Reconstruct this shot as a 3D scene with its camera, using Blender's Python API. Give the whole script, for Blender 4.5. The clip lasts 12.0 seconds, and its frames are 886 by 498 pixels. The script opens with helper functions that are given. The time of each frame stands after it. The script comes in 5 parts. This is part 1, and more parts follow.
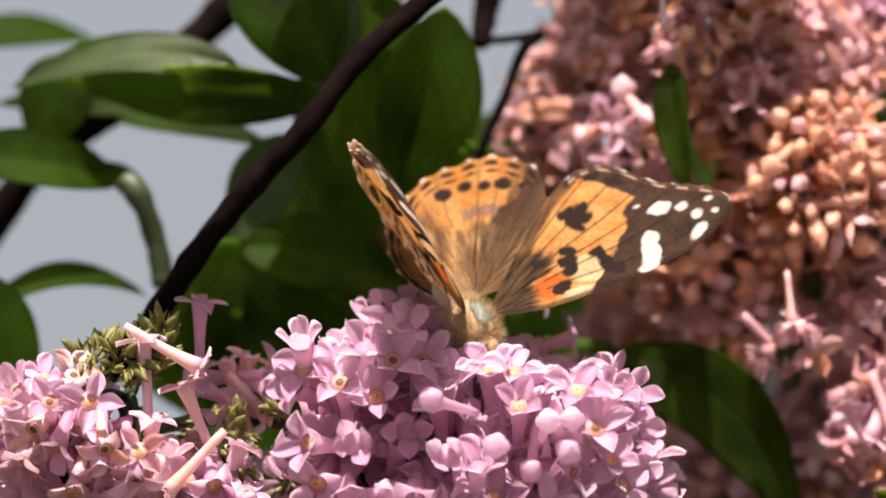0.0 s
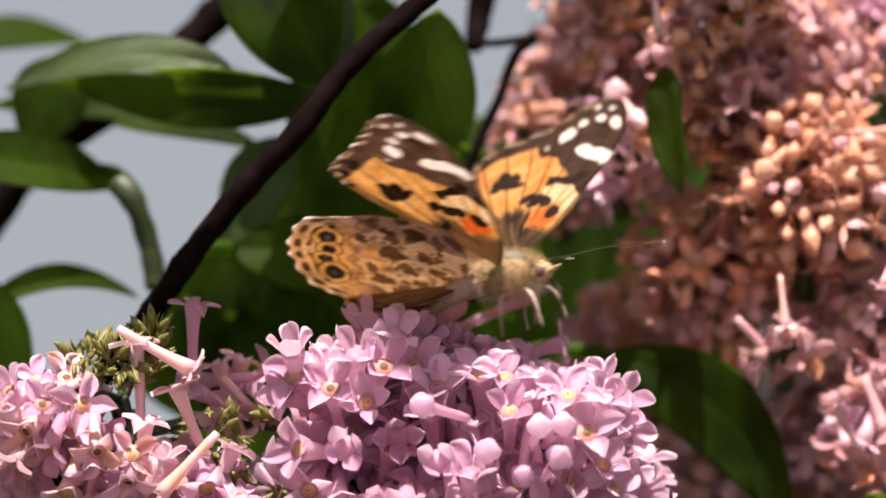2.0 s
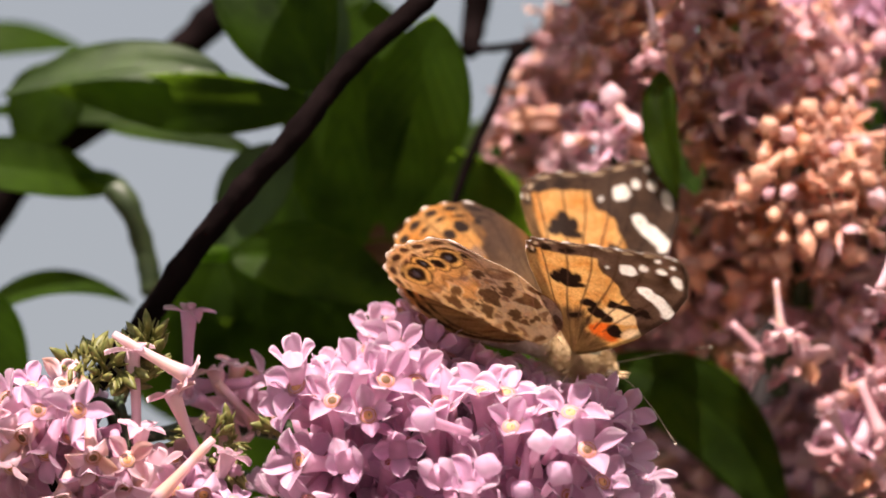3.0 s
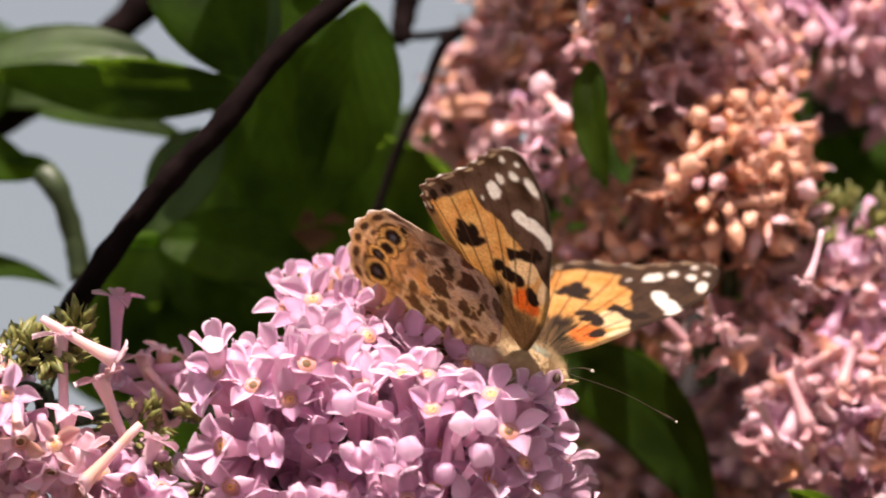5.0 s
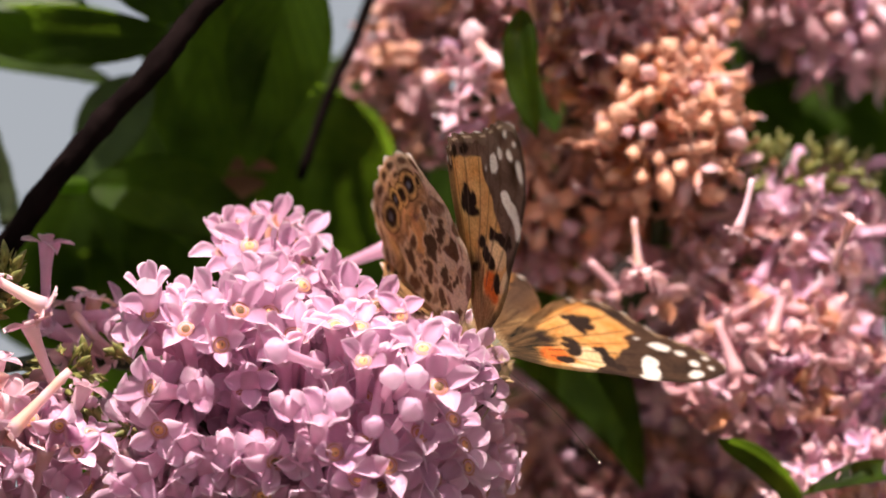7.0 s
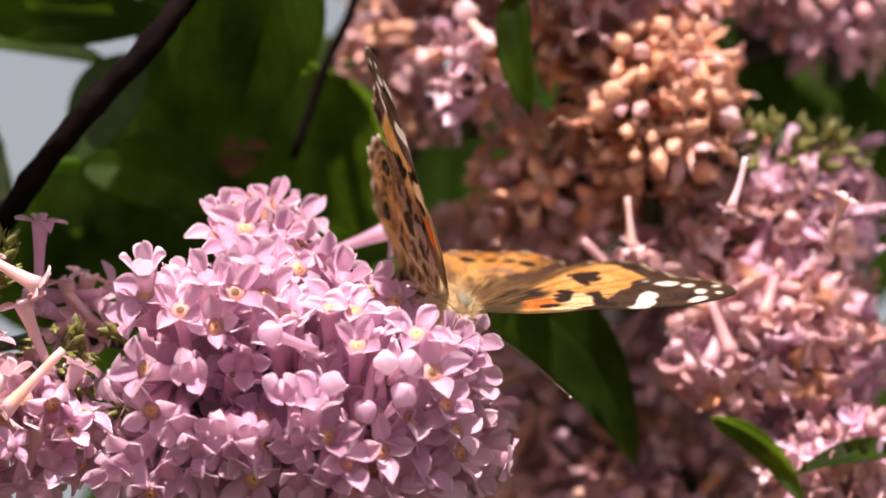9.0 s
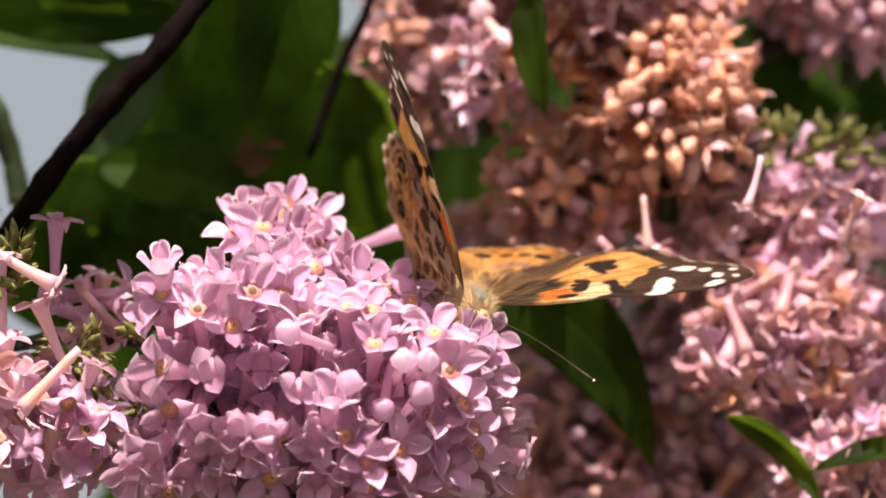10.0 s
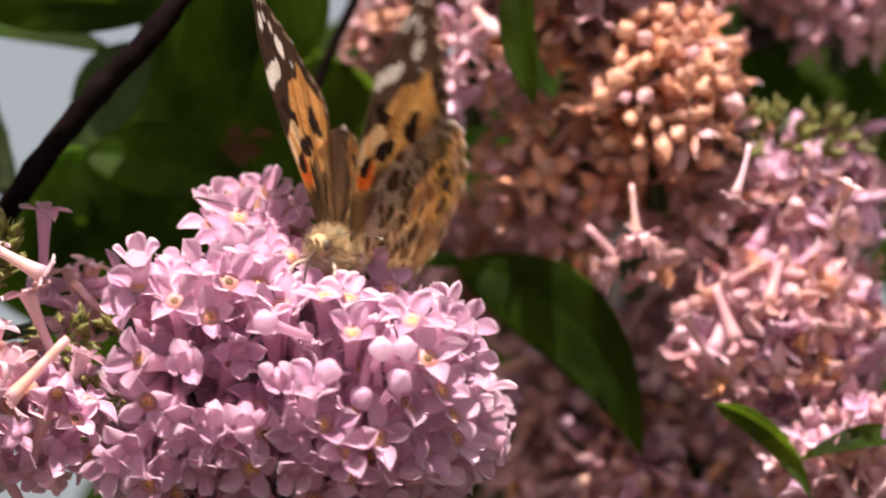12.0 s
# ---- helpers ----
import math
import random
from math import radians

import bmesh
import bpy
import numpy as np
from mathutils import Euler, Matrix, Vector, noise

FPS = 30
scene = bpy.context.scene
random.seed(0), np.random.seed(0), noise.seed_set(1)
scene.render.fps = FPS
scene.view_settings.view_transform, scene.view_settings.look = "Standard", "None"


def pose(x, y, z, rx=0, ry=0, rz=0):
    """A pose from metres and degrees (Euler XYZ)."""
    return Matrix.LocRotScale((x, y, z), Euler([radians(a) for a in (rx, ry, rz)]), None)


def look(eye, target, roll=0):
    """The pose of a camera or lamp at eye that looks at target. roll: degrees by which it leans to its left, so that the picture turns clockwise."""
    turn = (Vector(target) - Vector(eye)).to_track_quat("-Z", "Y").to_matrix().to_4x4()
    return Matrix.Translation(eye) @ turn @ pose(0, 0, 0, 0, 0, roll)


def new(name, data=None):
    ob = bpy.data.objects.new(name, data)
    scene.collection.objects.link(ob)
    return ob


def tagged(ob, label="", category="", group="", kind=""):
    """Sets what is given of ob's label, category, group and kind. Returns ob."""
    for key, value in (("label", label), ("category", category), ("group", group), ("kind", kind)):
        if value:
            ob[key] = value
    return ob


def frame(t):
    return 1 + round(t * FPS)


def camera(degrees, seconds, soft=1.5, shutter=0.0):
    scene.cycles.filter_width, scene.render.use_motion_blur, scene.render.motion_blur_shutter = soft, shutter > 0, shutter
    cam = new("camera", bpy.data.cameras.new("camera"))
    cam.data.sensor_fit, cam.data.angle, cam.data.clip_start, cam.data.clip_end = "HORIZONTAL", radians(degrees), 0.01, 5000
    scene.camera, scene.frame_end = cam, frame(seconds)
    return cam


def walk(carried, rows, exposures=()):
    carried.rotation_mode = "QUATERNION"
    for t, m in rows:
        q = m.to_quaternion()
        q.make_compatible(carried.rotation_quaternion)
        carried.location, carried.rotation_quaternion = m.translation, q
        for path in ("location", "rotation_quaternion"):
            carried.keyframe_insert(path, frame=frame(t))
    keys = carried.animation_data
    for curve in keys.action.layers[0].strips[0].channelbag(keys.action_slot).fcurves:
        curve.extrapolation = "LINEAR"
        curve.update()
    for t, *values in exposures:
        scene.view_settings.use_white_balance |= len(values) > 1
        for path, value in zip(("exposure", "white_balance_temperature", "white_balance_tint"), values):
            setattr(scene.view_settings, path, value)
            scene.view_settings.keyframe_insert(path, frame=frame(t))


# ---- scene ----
# The shrub's plan: millimetres to the right (u), up (v) and behind the flowering panicle (d), as
# seen along the line of sight, which climbs ten degrees from an eye one metre off.
MM = 0.001
PITCH = radians(10)
EYE = Vector((0.0, -1.0, 1.5))
RIGHT = Vector((1, 0, 0))
AWAY = Vector((0, math.cos(PITCH), math.sin(PITCH)))
UP = Vector((0, -math.sin(PITCH), math.cos(PITCH)))
TILT = Matrix.Rotation(PITCH, 4, "X")


def plan(u, v, d=0.0):
    """The place that lies u mm right and v mm above the line of sight, d mm behind the panicle."""
    far = 1 + d * MM
    return EYE + AWAY * far + (RIGHT * u + UP * v) * (far * MM)


def spot(u, v, d=0.0):
    """The same place in the shrub's own axes (right, away, up), in millimetres from the middle."""
    far = 1 + d * MM
    return Vector((u * far, d, v * far))


def seat(p):
    """A pose in the shrub's axes at a place p in millimetres."""
    return Matrix.Translation(EYE + AWAY) @ TILT @ Matrix.Translation(Vector(p) * MM)


# ---- camera ----
cam = camera(5.6, 12.0, soft=1.7, shutter=0.45)
cam.data.dof.use_dof = True
cam.data.dof.focus_distance = 1.0
cam.data.dof.aperture_fstop = 15.5
# seconds, aim in mm right and up, lean in degrees
PATH = [
    (0, 0.000, -0.000, 0.000), (0.5, -1.395, 0.753, 0.072), (1, -0.372, 0.623, 0.165), (1.5, 0.227, 0.997, 0.056),
    (2, 0.759, 0.325, 0.092), (2.5, -0.244, 2.511, -0.021), (2.7, 0.437, 1.622, -0.021), (4.3, 4.117, 0.077, 0.208),
    (4.5, 4.542, -0.105, 0.231), (5, 9.107, -0.416, 0.447), (5.5, 12.910, -0.744, 0.457), (6, 13.610, -1.841, 0.405),
    (6.5, 15.898, -5.181, 0.444), (7, 16.921, -6.108, 0.588), (7.5, 17.673, -7.420, 0.496), (7.7, 17.852, -8.330, 0.496),
    (9.3, 17.422, -8.446, 0.536), (9.5, 16.944, -8.271, 0.536), (10, 15.934, -8.577, 0.476), (10.5, 14.787, -7.898, 0.484),
    (11, 13.614, -6.586, 0.547), (11.5, 13.027, -6.878, 0.633), (12, 17.215, -9.834, 0.366),
]
walk(cam, [(t, look(EYE, plan(u, v), roll)) for t, u, v, roll in PATH], exposures=[(0.0, 1.17, 6850, 22), (12.0, 1.17, 6850, 22)])

# ---- light ----
world = bpy.data.worlds.new("sky")
world.use_nodes = True
scene.world = world
sky = world.node_tree.nodes.new("ShaderNodeTexSky")
sky.sky_type, sky.sun_disc = "NISHITA", False
SUN = Vector((-0.08, -0.46, 0.88)).normalized()
sky.sun_elevation = math.asin(SUN.z)
sky.sun_rotation = math.atan2(SUN.x, SUN.y)
sky.dust_density, sky.air_density, sky.ozone_density = 4.0, 1.0, 0.6
background = world.node_tree.nodes["Background"]
background.inputs["Strength"].default_value = 0.056
haze = world.node_tree.nodes.new("ShaderNodeHueSaturation")
haze.inputs["Hue"].default_value, haze.inputs["Saturation"].default_value = 0.465, 0.5
world.node_tree.links.new(sky.outputs["Color"], haze.inputs["Color"])
world.node_tree.links.new(haze.outputs["Color"], background.inputs["Color"])
sun = new("sun", bpy.data.lights.new("sun", "SUN"))
sun.data.energy, sun.data.angle, sun.data.color = 5.5, radians(0.55), (1.0, 0.94, 0.84)
sun.matrix_world = look(SUN * 3 + EYE, EYE)


# ---- materials ----
def material(name, rough=0.6, glow_share=0.0, glow_color=None, spec=0.5):
    """A Principled surface, mixed with light that comes through where the thing is thin."""
    m = bpy.data.materials.new(name)
    m.use_nodes = True
    nt = m.node_tree
    p = nt.nodes["Principled BSDF"]
    p.inputs["Roughness"].default_value = rough
    p.inputs["Specular IOR Level"].default_value = spec
    if glow_share:
        tr, mix = nt.nodes.new("ShaderNodeBsdfTranslucent"), nt.nodes.new("ShaderNodeMixShader")
        mix.inputs[0].default_value = glow_share
        nt.links.new(p.outputs[0], mix.inputs[1])
        nt.links.new(tr.outputs[0], mix.inputs[2])
        nt.links.new(mix.outputs[0], nt.nodes["Material Output"].inputs["Surface"])
        if glow_color:
            tr.inputs["Color"].default_value = (*glow_color, 1)
    return m, nt, p


def node(nt, kind, **values):
    n = nt.nodes.new(kind)
    for key, value in values.items():
        n.inputs[key.replace("_", " ")].default_value = value
    return n


def noise_of(nt, scale, detail=3.0, rough=0.55):
    n = node(nt, "ShaderNodeTexNoise", Scale=scale, Detail=detail, Roughness=rough)
    co = nt.nodes.new("ShaderNodeTexCoord")
    nt.links.new(co.outputs["Object"], n.inputs["Vector"])
    return n


def ramp(nt, fac, *stops):
    r = nt.nodes.new("ShaderNodeValToRGB")
    while len(r.color_ramp.elements) < len(stops):
        r.color_ramp.elements.new(0.5)
    for e, (at, color) in zip(r.color_ramp.elements, stops):
        e.position, e.color = at, (*color, 1)
    nt.links.new(fac, r.inputs[0])
    return r.outputs[0]


def mixed(nt, fac, a, b, blend="MIX"):
    m = nt.nodes.new("ShaderNodeMix")
    m.data_type, m.blend_type = "RGBA", blend
    for value, socket in ((fac, m.inputs[0]), (a, m.inputs[6]), (b, m.inputs[7])):
        if isinstance(value, (int, float)):
            socket.default_value = value
        elif isinstance(value, tuple):
            socket.default_value = (*value, 1)
        else:
            nt.links.new(value, socket)
    return m.outputs[2]


def bumped(nt, p, height, strength=0.3, distance=0.0002):
    b = node(nt, "ShaderNodeBump", Strength=strength, Distance=distance)
    nt.links.new(height, b.inputs["Height"])
    nt.links.new(b.outputs[0], p.inputs["Normal"])


def tone_of(nt):
    """The mesh's own tone: across the blade (red), along it (green), tube or limb (blue)."""
    a = nt.nodes.new("ShaderNodeAttribute")
    a.attribute_name = "tone"
    s = nt.nodes.new("ShaderNodeSeparateColor")
    nt.links.new(a.outputs["Color"], s.inputs[0])
    return s.outputs


def translucent_of(nt):
    return next(n for n in nt.nodes if n.type == "BSDF_TRANSLUCENT")


def thin(nt, color, power=0.5):
    """The colour of light that has crossed half of a thin blade."""
    g = nt.nodes.new("ShaderNodeGamma")
    g.inputs[1].default_value = power
    nt.links.new(color, g.inputs[0])
    return g.outputs[0]


def petal_material(name, deep, pale, rim, tube, wither=None, share=0.32):
    m, nt, p = material(name, 0.42, share, spec=0.45)
    info = nt.nodes.new("ShaderNodeObjectInfo")
    tone = tone_of(nt)
    grain = noise_of(nt, 900, 4)
    blotch = noise_of(nt, 220, 2)
    base = mixed(nt, info.outputs["Random"], deep, pale)
    base = mixed(nt, ramp(nt, tone[0], (0.62, (0, 0, 0)), (1.0, (0.9, 0.9, 0.9))), base, rim)
    base = mixed(nt, tone[2], base, tube)
    base = mixed(nt, ramp(nt, grain.outputs[0], (0.35, (0.0, 0.0, 0.0)), (0.75, (0.3, 0.3, 0.3))), base, pale)
    if wither:
        spotted = ramp(nt, blotch.outputs[0], (0.42, (0, 0, 0)), (0.62, (1, 1, 1)))
        amount = nt.nodes.new("ShaderNodeMath")
        amount.operation = "MULTIPLY"
        nt.links.new(spotted, amount.inputs[0])
        nt.links.new(ramp(nt, info.outputs["Random"], (0.25, (0.05, 0.05, 0.05)), (0.9, (1, 1, 1))), amount.inputs[1])
        base = mixed(nt, amount.outputs[0], base, wither)
    nt.links.new(base, p.inputs["Base Color"])
    nt.links.new(thin(nt, base), translucent_of(nt).inputs["Color"])
    bumped(nt, p, grain.outputs[0], 0.25, 0.0001)
    return m


def leaf_material(name, dark, light, glow, rough=0.52, spec=0.13):
    m, nt, p = material(name, rough, 0.42, spec=spec)
    tone = tone_of(nt)
    info = nt.nodes.new("ShaderNodeObjectInfo")
    fine, broad = noise_of(nt, 700, 4), noise_of(nt, 90, 3)
    vein = nt.nodes.new("ShaderNodeTexWave")
    vein.wave_type, vein.bands_direction = "BANDS", "X"
    vein.inputs["Scale"].default_value, vein.inputs["Distortion"].default_value = 2.6, 0.6
    c = nt.nodes.new("ShaderNodeCombineXYZ")
    slope = nt.nodes.new("ShaderNodeMath")
    slope.operation, slope.inputs[1].default_value = "MULTIPLY_ADD", 0.45
    slope.inputs[1].default_value = -0.45
    nt.links.new(tone[0], slope.inputs[0])
    nt.links.new(tone[1], slope.inputs[2])
    nt.links.new(slope.outputs[0], c.inputs[0])
    nt.links.new(c.outputs[0], vein.inputs["Vector"])
    ribs = ramp(nt, vein.outputs["Fac"], (0.90, (0, 0, 0)), (1.0, (0.55, 0.55, 0.55)))
    rib = ramp(nt, tone[0], (0.0, (0.8, 0.8, 0.8)), (0.07, (0, 0, 0)))
    # shadow patches of neighbouring leaves, put into the colour as noise
    dapple = noise_of(nt, 260, 3)
    base = mixed(nt, ramp(nt, broad.outputs[0], (0.35, (0, 0, 0)), (0.7, (1, 1, 1))), dark, light)
    base = mixed(nt, 1.0, base, ramp(nt, dapple.outputs[0], (0.36, (0.55, 0.55, 0.5)), (0.62, (1.3, 1.25, 1.1))), "MULTIPLY")
    base = mixed(nt, info.outputs["Random"], base, light)
    base = mixed(nt, ribs, base, tuple(min(1, 1.3 * v) for v in light))
    base = mixed(nt, rib, base, tuple(min(1, 1.5 * v) for v in light))
    nt.links.new(base, p.inputs["Base Color"])
    # the same dappled shade, put into the colour of light let through
    through_it = mixed(nt, ramp(nt, broad.outputs[0], (0.36, (0, 0, 0)), (0.62, (1, 1, 1))), tuple(0.4 * v for v in glow), tuple(1.25 * v for v in glow))
    through_it = mixed(nt, ribs, through_it, tuple(0.5 * v for v in glow))
    nt.links.new(mixed(nt, 0.35, through_it, fine.outputs[0], "MULTIPLY"), translucent_of(nt).inputs["Color"])
    nt.links.new(ramp(nt, fine.outputs[0], (0.3, (rough - 0.08,) * 3), (0.8, (rough + 0.2,) * 3)), p.inputs["Roughness"])
    bumped(nt, p, mixed(nt, 0.5, ribs, fine.outputs[0]), 0.35, 0.0003)
    return m


def plain(name, a, b, scale, rough=0.7, bump=0.3, glow_share=0.0, spec=0.4):
    m, nt, p = material(name, rough, glow_share, spec=spec)
    n, big = noise_of(nt, scale, 5), noise_of(nt, scale / 6, 2)
    base = mixed(nt, ramp(nt, n.outputs[0], (0.3, (0, 0, 0)), (0.7, (1, 1, 1))), a, b)
    base = mixed(nt, ramp(nt, big.outputs[0], (0.4, (0, 0, 0)), (0.75, (0.5, 0.5, 0.5))), base, tuple(0.5 * (i + j) for i, j in zip(a, b)))
    nt.links.new(base, p.inputs["Base Color"])
    if glow_share:
        nt.links.new(base, translucent_of(nt).inputs["Color"])
    bumped(nt, p, n.outputs[0], bump, 0.0003)
    return m


PETAL = petal_material("lilac_petal", (0.63, 0.36, 0.53), (0.82, 0.585, 0.725), (0.98, 0.92, 0.96), (0.66, 0.36, 0.50), share=0.58)
PETAL_PALE = petal_material("pale_lilac_petal", (0.74, 0.45, 0.56), (0.84, 0.63, 0.69), (0.91, 0.80, 0.83), (0.77, 0.51, 0.59), (0.72, 0.43, 0.33), share=0.4)
PETAL_OLD = petal_material("fading_lilac_petal", (0.60, 0.32, 0.37), (0.73, 0.48, 0.51), (0.83, 0.66, 0.66), (0.61, 0.35, 0.39), (0.66, 0.32, 0.17), share=0.42)
PETAL_BROWN = petal_material("withered_petal", (0.67, 0.33, 0.21), (0.80, 0.48, 0.36), (0.84, 0.62, 0.51), (0.68, 0.40, 0.33), (0.62, 0.25, 0.09), share=0.42)
THROAT = plain("floret_throat", (0.50, 0.20, 0.075), (0.63, 0.33, 0.16), 1500, 0.6)
ANTHER = plain("dark_anther", (0.06, 0.03, 0.012), (0.16, 0.08, 0.03), 2000, 0.7)
BUD = plain("green_bud", (0.085, 0.11, 0.025), (0.29, 0.25, 0.075), 700, 0.5, glow_share=0.25)
LEAF = leaf_material("lilac_leaf", (0.008, 0.021, 0.002), (0.026, 0.053, 0.005), (0.30, 0.54, 0.03))
# paler, glossier copy of the leaf: sky light is put into its colour
LEAF_SKYLIT = leaf_material("skylit_lilac_leaf", (0.034, 0.072, 0.024), (0.07, 0.115, 0.042), (0.24, 0.38, 0.09), 0.42, 0.5)
LEAF_DRY = leaf_material("dry_leaf", (0.20, 0.09, 0.05), (0.32, 0.16, 0.10), (0.45, 0.26, 0.15), 0.6)
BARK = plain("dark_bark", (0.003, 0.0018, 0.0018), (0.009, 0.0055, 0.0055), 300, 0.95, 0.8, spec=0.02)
BARK_GREY = plain("grey_bark", (0.018, 0.014, 0.014), (0.045, 0.036, 0.036), 240, 0.75, 0.9)
GREEN_STEM = plain("green_stem", (0.013, 0.025, 0.007), (0.034, 0.05, 0.015), 400, 0.5, 0.3)
# ground colour, picked for the light it throws up on the flowers
SOIL = plain("soil", (0.045, 0.045, 0.028), (0.075, 0.07, 0.045), 9, 0.9, 0.5)


# ---- mesh tools ----
def part(name, bm, mats, parent=None, label="", smooth=True):
    """Links a bmesh as one mesh object, under a thing or a part."""
    me = bpy.data.meshes.new(name)
    bm.to_mesh(me)
    bm.free()
    for m in mats if isinstance(mats, (list, tuple)) else [mats]:
        me.materials.append(m)
    me.shade_smooth() if smooth else None
    return child(name, me, parent, label)


def child(name, me, parent=None, label=""):
    ob = new(name, me)
    if parent:
        ob.parent = parent
    return tagged(ob, label)


def thing(name, label, category, m, group="", kind=""):
    ob = tagged(new(name), label, category, group, kind)
    ob.matrix_world = m
    return ob


def toned(bm):
    return bm.verts.layers.float_color.get("tone") or bm.verts.layers.float_color.new("tone")


def grid(bm, rows, cols, f, mat=0, close=False):
    """A sheet of rows x cols points; f(i, j) gives the place in millimetres and the tone."""
    tone = toned(bm)
    vs = []
    for i in range(rows):
        line = []
        for j in range(cols):
            co, t = f(i, j)
            v = bm.verts.new(Vector(co) * MM)
            v[tone] = (*t, 1)
            line.append(v)
        vs.append(line)
    for i in range(rows - 1):
        for j in range(cols if close else cols - 1):
            k = (j + 1) % cols
            face = bm.faces.new((vs[i][j], vs[i][k], vs[i + 1][k], vs[i + 1][j]))
            face.material_index, face.smooth = mat, True
    return vs


def tube(bm, path, radii, sides=8, mat=0, tone=(0, 0, 1), knots=0.0, seed=0):
    """A round stem through the places of path (mm), with a radius at each and closed ends."""
    path = [Vector(p) for p in path]
    rnd = random.Random(seed)
    rings, side = [], None
    for i, p in enumerate(path):
        d = (path[min(i + 1, len(path) - 1)] - path[max(i - 1, 0)]).normalized()
        side = (side - d * side.dot(d)).normalized() if side else d.orthogonal().normalized()
        rings.append((p, side.copy(), d.cross(side)))
    wob = [[1 + knots * rnd.uniform(-1, 1) for _ in range(sides)] for _ in path]

    def f(i, j):
        a = 2 * math.pi * j / sides
        p, s, t = rings[i]
        return p + (s * math.cos(a) + t * math.sin(a)) * radii[i] * wob[i][j], tone
    vs = grid(bm, len(path), sides, f, mat, True)
    for ring in (vs[0][::-1], vs[-1]):
        face = bm.faces.new(ring)
        face.material_index = mat
    return vs


def curve_of(points, n):
    """n + 1 places on a smooth line through the points."""
    ps = [Vector(p) for p in points]
    ps = [ps[0] * 2 - ps[1]] + ps + [ps[-1] * 2 - ps[-2]]
    out = []
    for k in range(n + 1):
        x = k / n * (len(ps) - 3)
        i = min(int(x), len(ps) - 4)
        f = x - i
        a, b, c, d = ps[i:i + 4]
        out.append(0.5 * (2 * b + (c - a) * f + (2 * a - 5 * b + 4 * c - d) * f * f + (3 * b - a - 3 * c + d) * f ** 3))
    return out


def spline(x, table):
    """A value from a short table of (place, value), eased between them."""
    for (a, p), (b, q) in zip(table, table[1:]):
        if x <= b:
            f = max(0.0, (x - a) / (b - a))
            return p + (q - p) * f
    return table[-1][1]


# ---- lilac florets ----
def petals(bm, rnd, lift, curl, cup, length=3.2, width=1.22, ragged=0.0, mat=0, mouth=0.75):
    for k in range(4):
        a = math.pi / 2 * k + rnd.uniform(-0.16, 0.16)
        up = lift + rnd.uniform(-0.18, 0.18)
        bend = curl + rnd.uniform(-0.35, 0.35) * (1 + 2 * ragged)
        twist = rnd.uniform(-0.25, 0.25) * (1 + 3 * ragged)
        reach = length * rnd.uniform(0.9, 1.1)
        ca, sa = math.cos(a), math.sin(a)

        hook, hollow = rnd.uniform(0.0, 0.35), cup * rnd.uniform(0.7, 1.3)

        def f(i, j):
            u, w = i / 7, j / 3 - 1
            half = width * (0.72 + 0.28 * math.sin(math.pi * u / 0.76) if u < 0.38 else 1 - ((u - 0.38) / 0.63) ** 1.45)
            r = mouth + reach * u * math.cos(up) - 0.14 * reach * hook * max(0, u - 0.7)
            z = reach * (u * math.sin(up) + bend * u * u * 0.34 + 1.5 * hook * max(0, u - 0.66) ** 2)
            z += hollow * abs(w) ** 2.4 * half * (0.55 + 0.45 * u) + twist * w * u - 0.16 * (1 - abs(w)) * u
            z += ragged * rnd.uniform(-0.5, 0.5) * u
            s = half * w * (1 - 0.20 * hollow * w * w)
            return (r * ca - s * sa, r * sa + s * ca, z), (abs(w) ** 1.5 * min(1, 1.5 * u), u, 0)
        grid(bm, 8, 7, f, mat)


def corolla(seed, lift, curl, cup, length=3.2, width=1.22, tube_length=8.0, ragged=0.0, bend=0.0, mouth=0.75):
    """One floret: four petals that spread from the mouth of a slender tube; it faces +z."""
    rnd = random.Random(seed)
    bm = bmesh.new()
    petals(bm, rnd, lift, curl, cup, length, width, ragged, 0, mouth)
    bmesh.ops.solidify(bm, geom=bm.faces[:], thickness=0.3 * MM)
    path = [(bend * (k / 7) ** 2 * tube_length, 0, -tube_length * k / 7 + 0.1) for k in range(8)]
    tube(bm, path, [k * (mouth + 0.4) for k in (1.0, 0.80, 0.66, 0.57, 0.53, 0.51, 0.52, 0.42)], 10, 0, (0.2, 0, 1))
    me = bpy.data.meshes.new("corolla")
    bm.to_mesh(me)
    bm.free()
    me.shade_smooth()
    return me


def bud_mesh(seed, fat=1.9, tall=2.3, tube_length=7.0):
    """A balloon bud with four seams, on its tube."""
    bm = bmesh.new()

    def f(i, j):
        z, a = i / 8, 2 * math.pi * j / 16
        r = fat * math.sin(math.pi * (0.12 + 0.88 * z) ** 0.85) ** 0.75 * (1 - 0.20 * abs(math.cos(2 * a + 0.8 * z)) ** 3)
        return (r * math.cos(a), r * math.sin(a), (z - 0.1) * tall * 1.35), (0.25 + 0.3 * abs(math.cos(2 * a)), z, 0)
    grid(bm, 9, 16, f, 0, True)
    tube(bm, [(0, 0, 0.3 - tube_length * k / 5) for k in range(6)], [1.0, 0.8, 0.7, 0.66, 0.62, 0.5], 8, 0, (0.2, 0, 1))
    me = bpy.data.meshes.new("bud")
    bm.to_mesh(me)
    bm.free()
    me.shade_smooth()
    return me


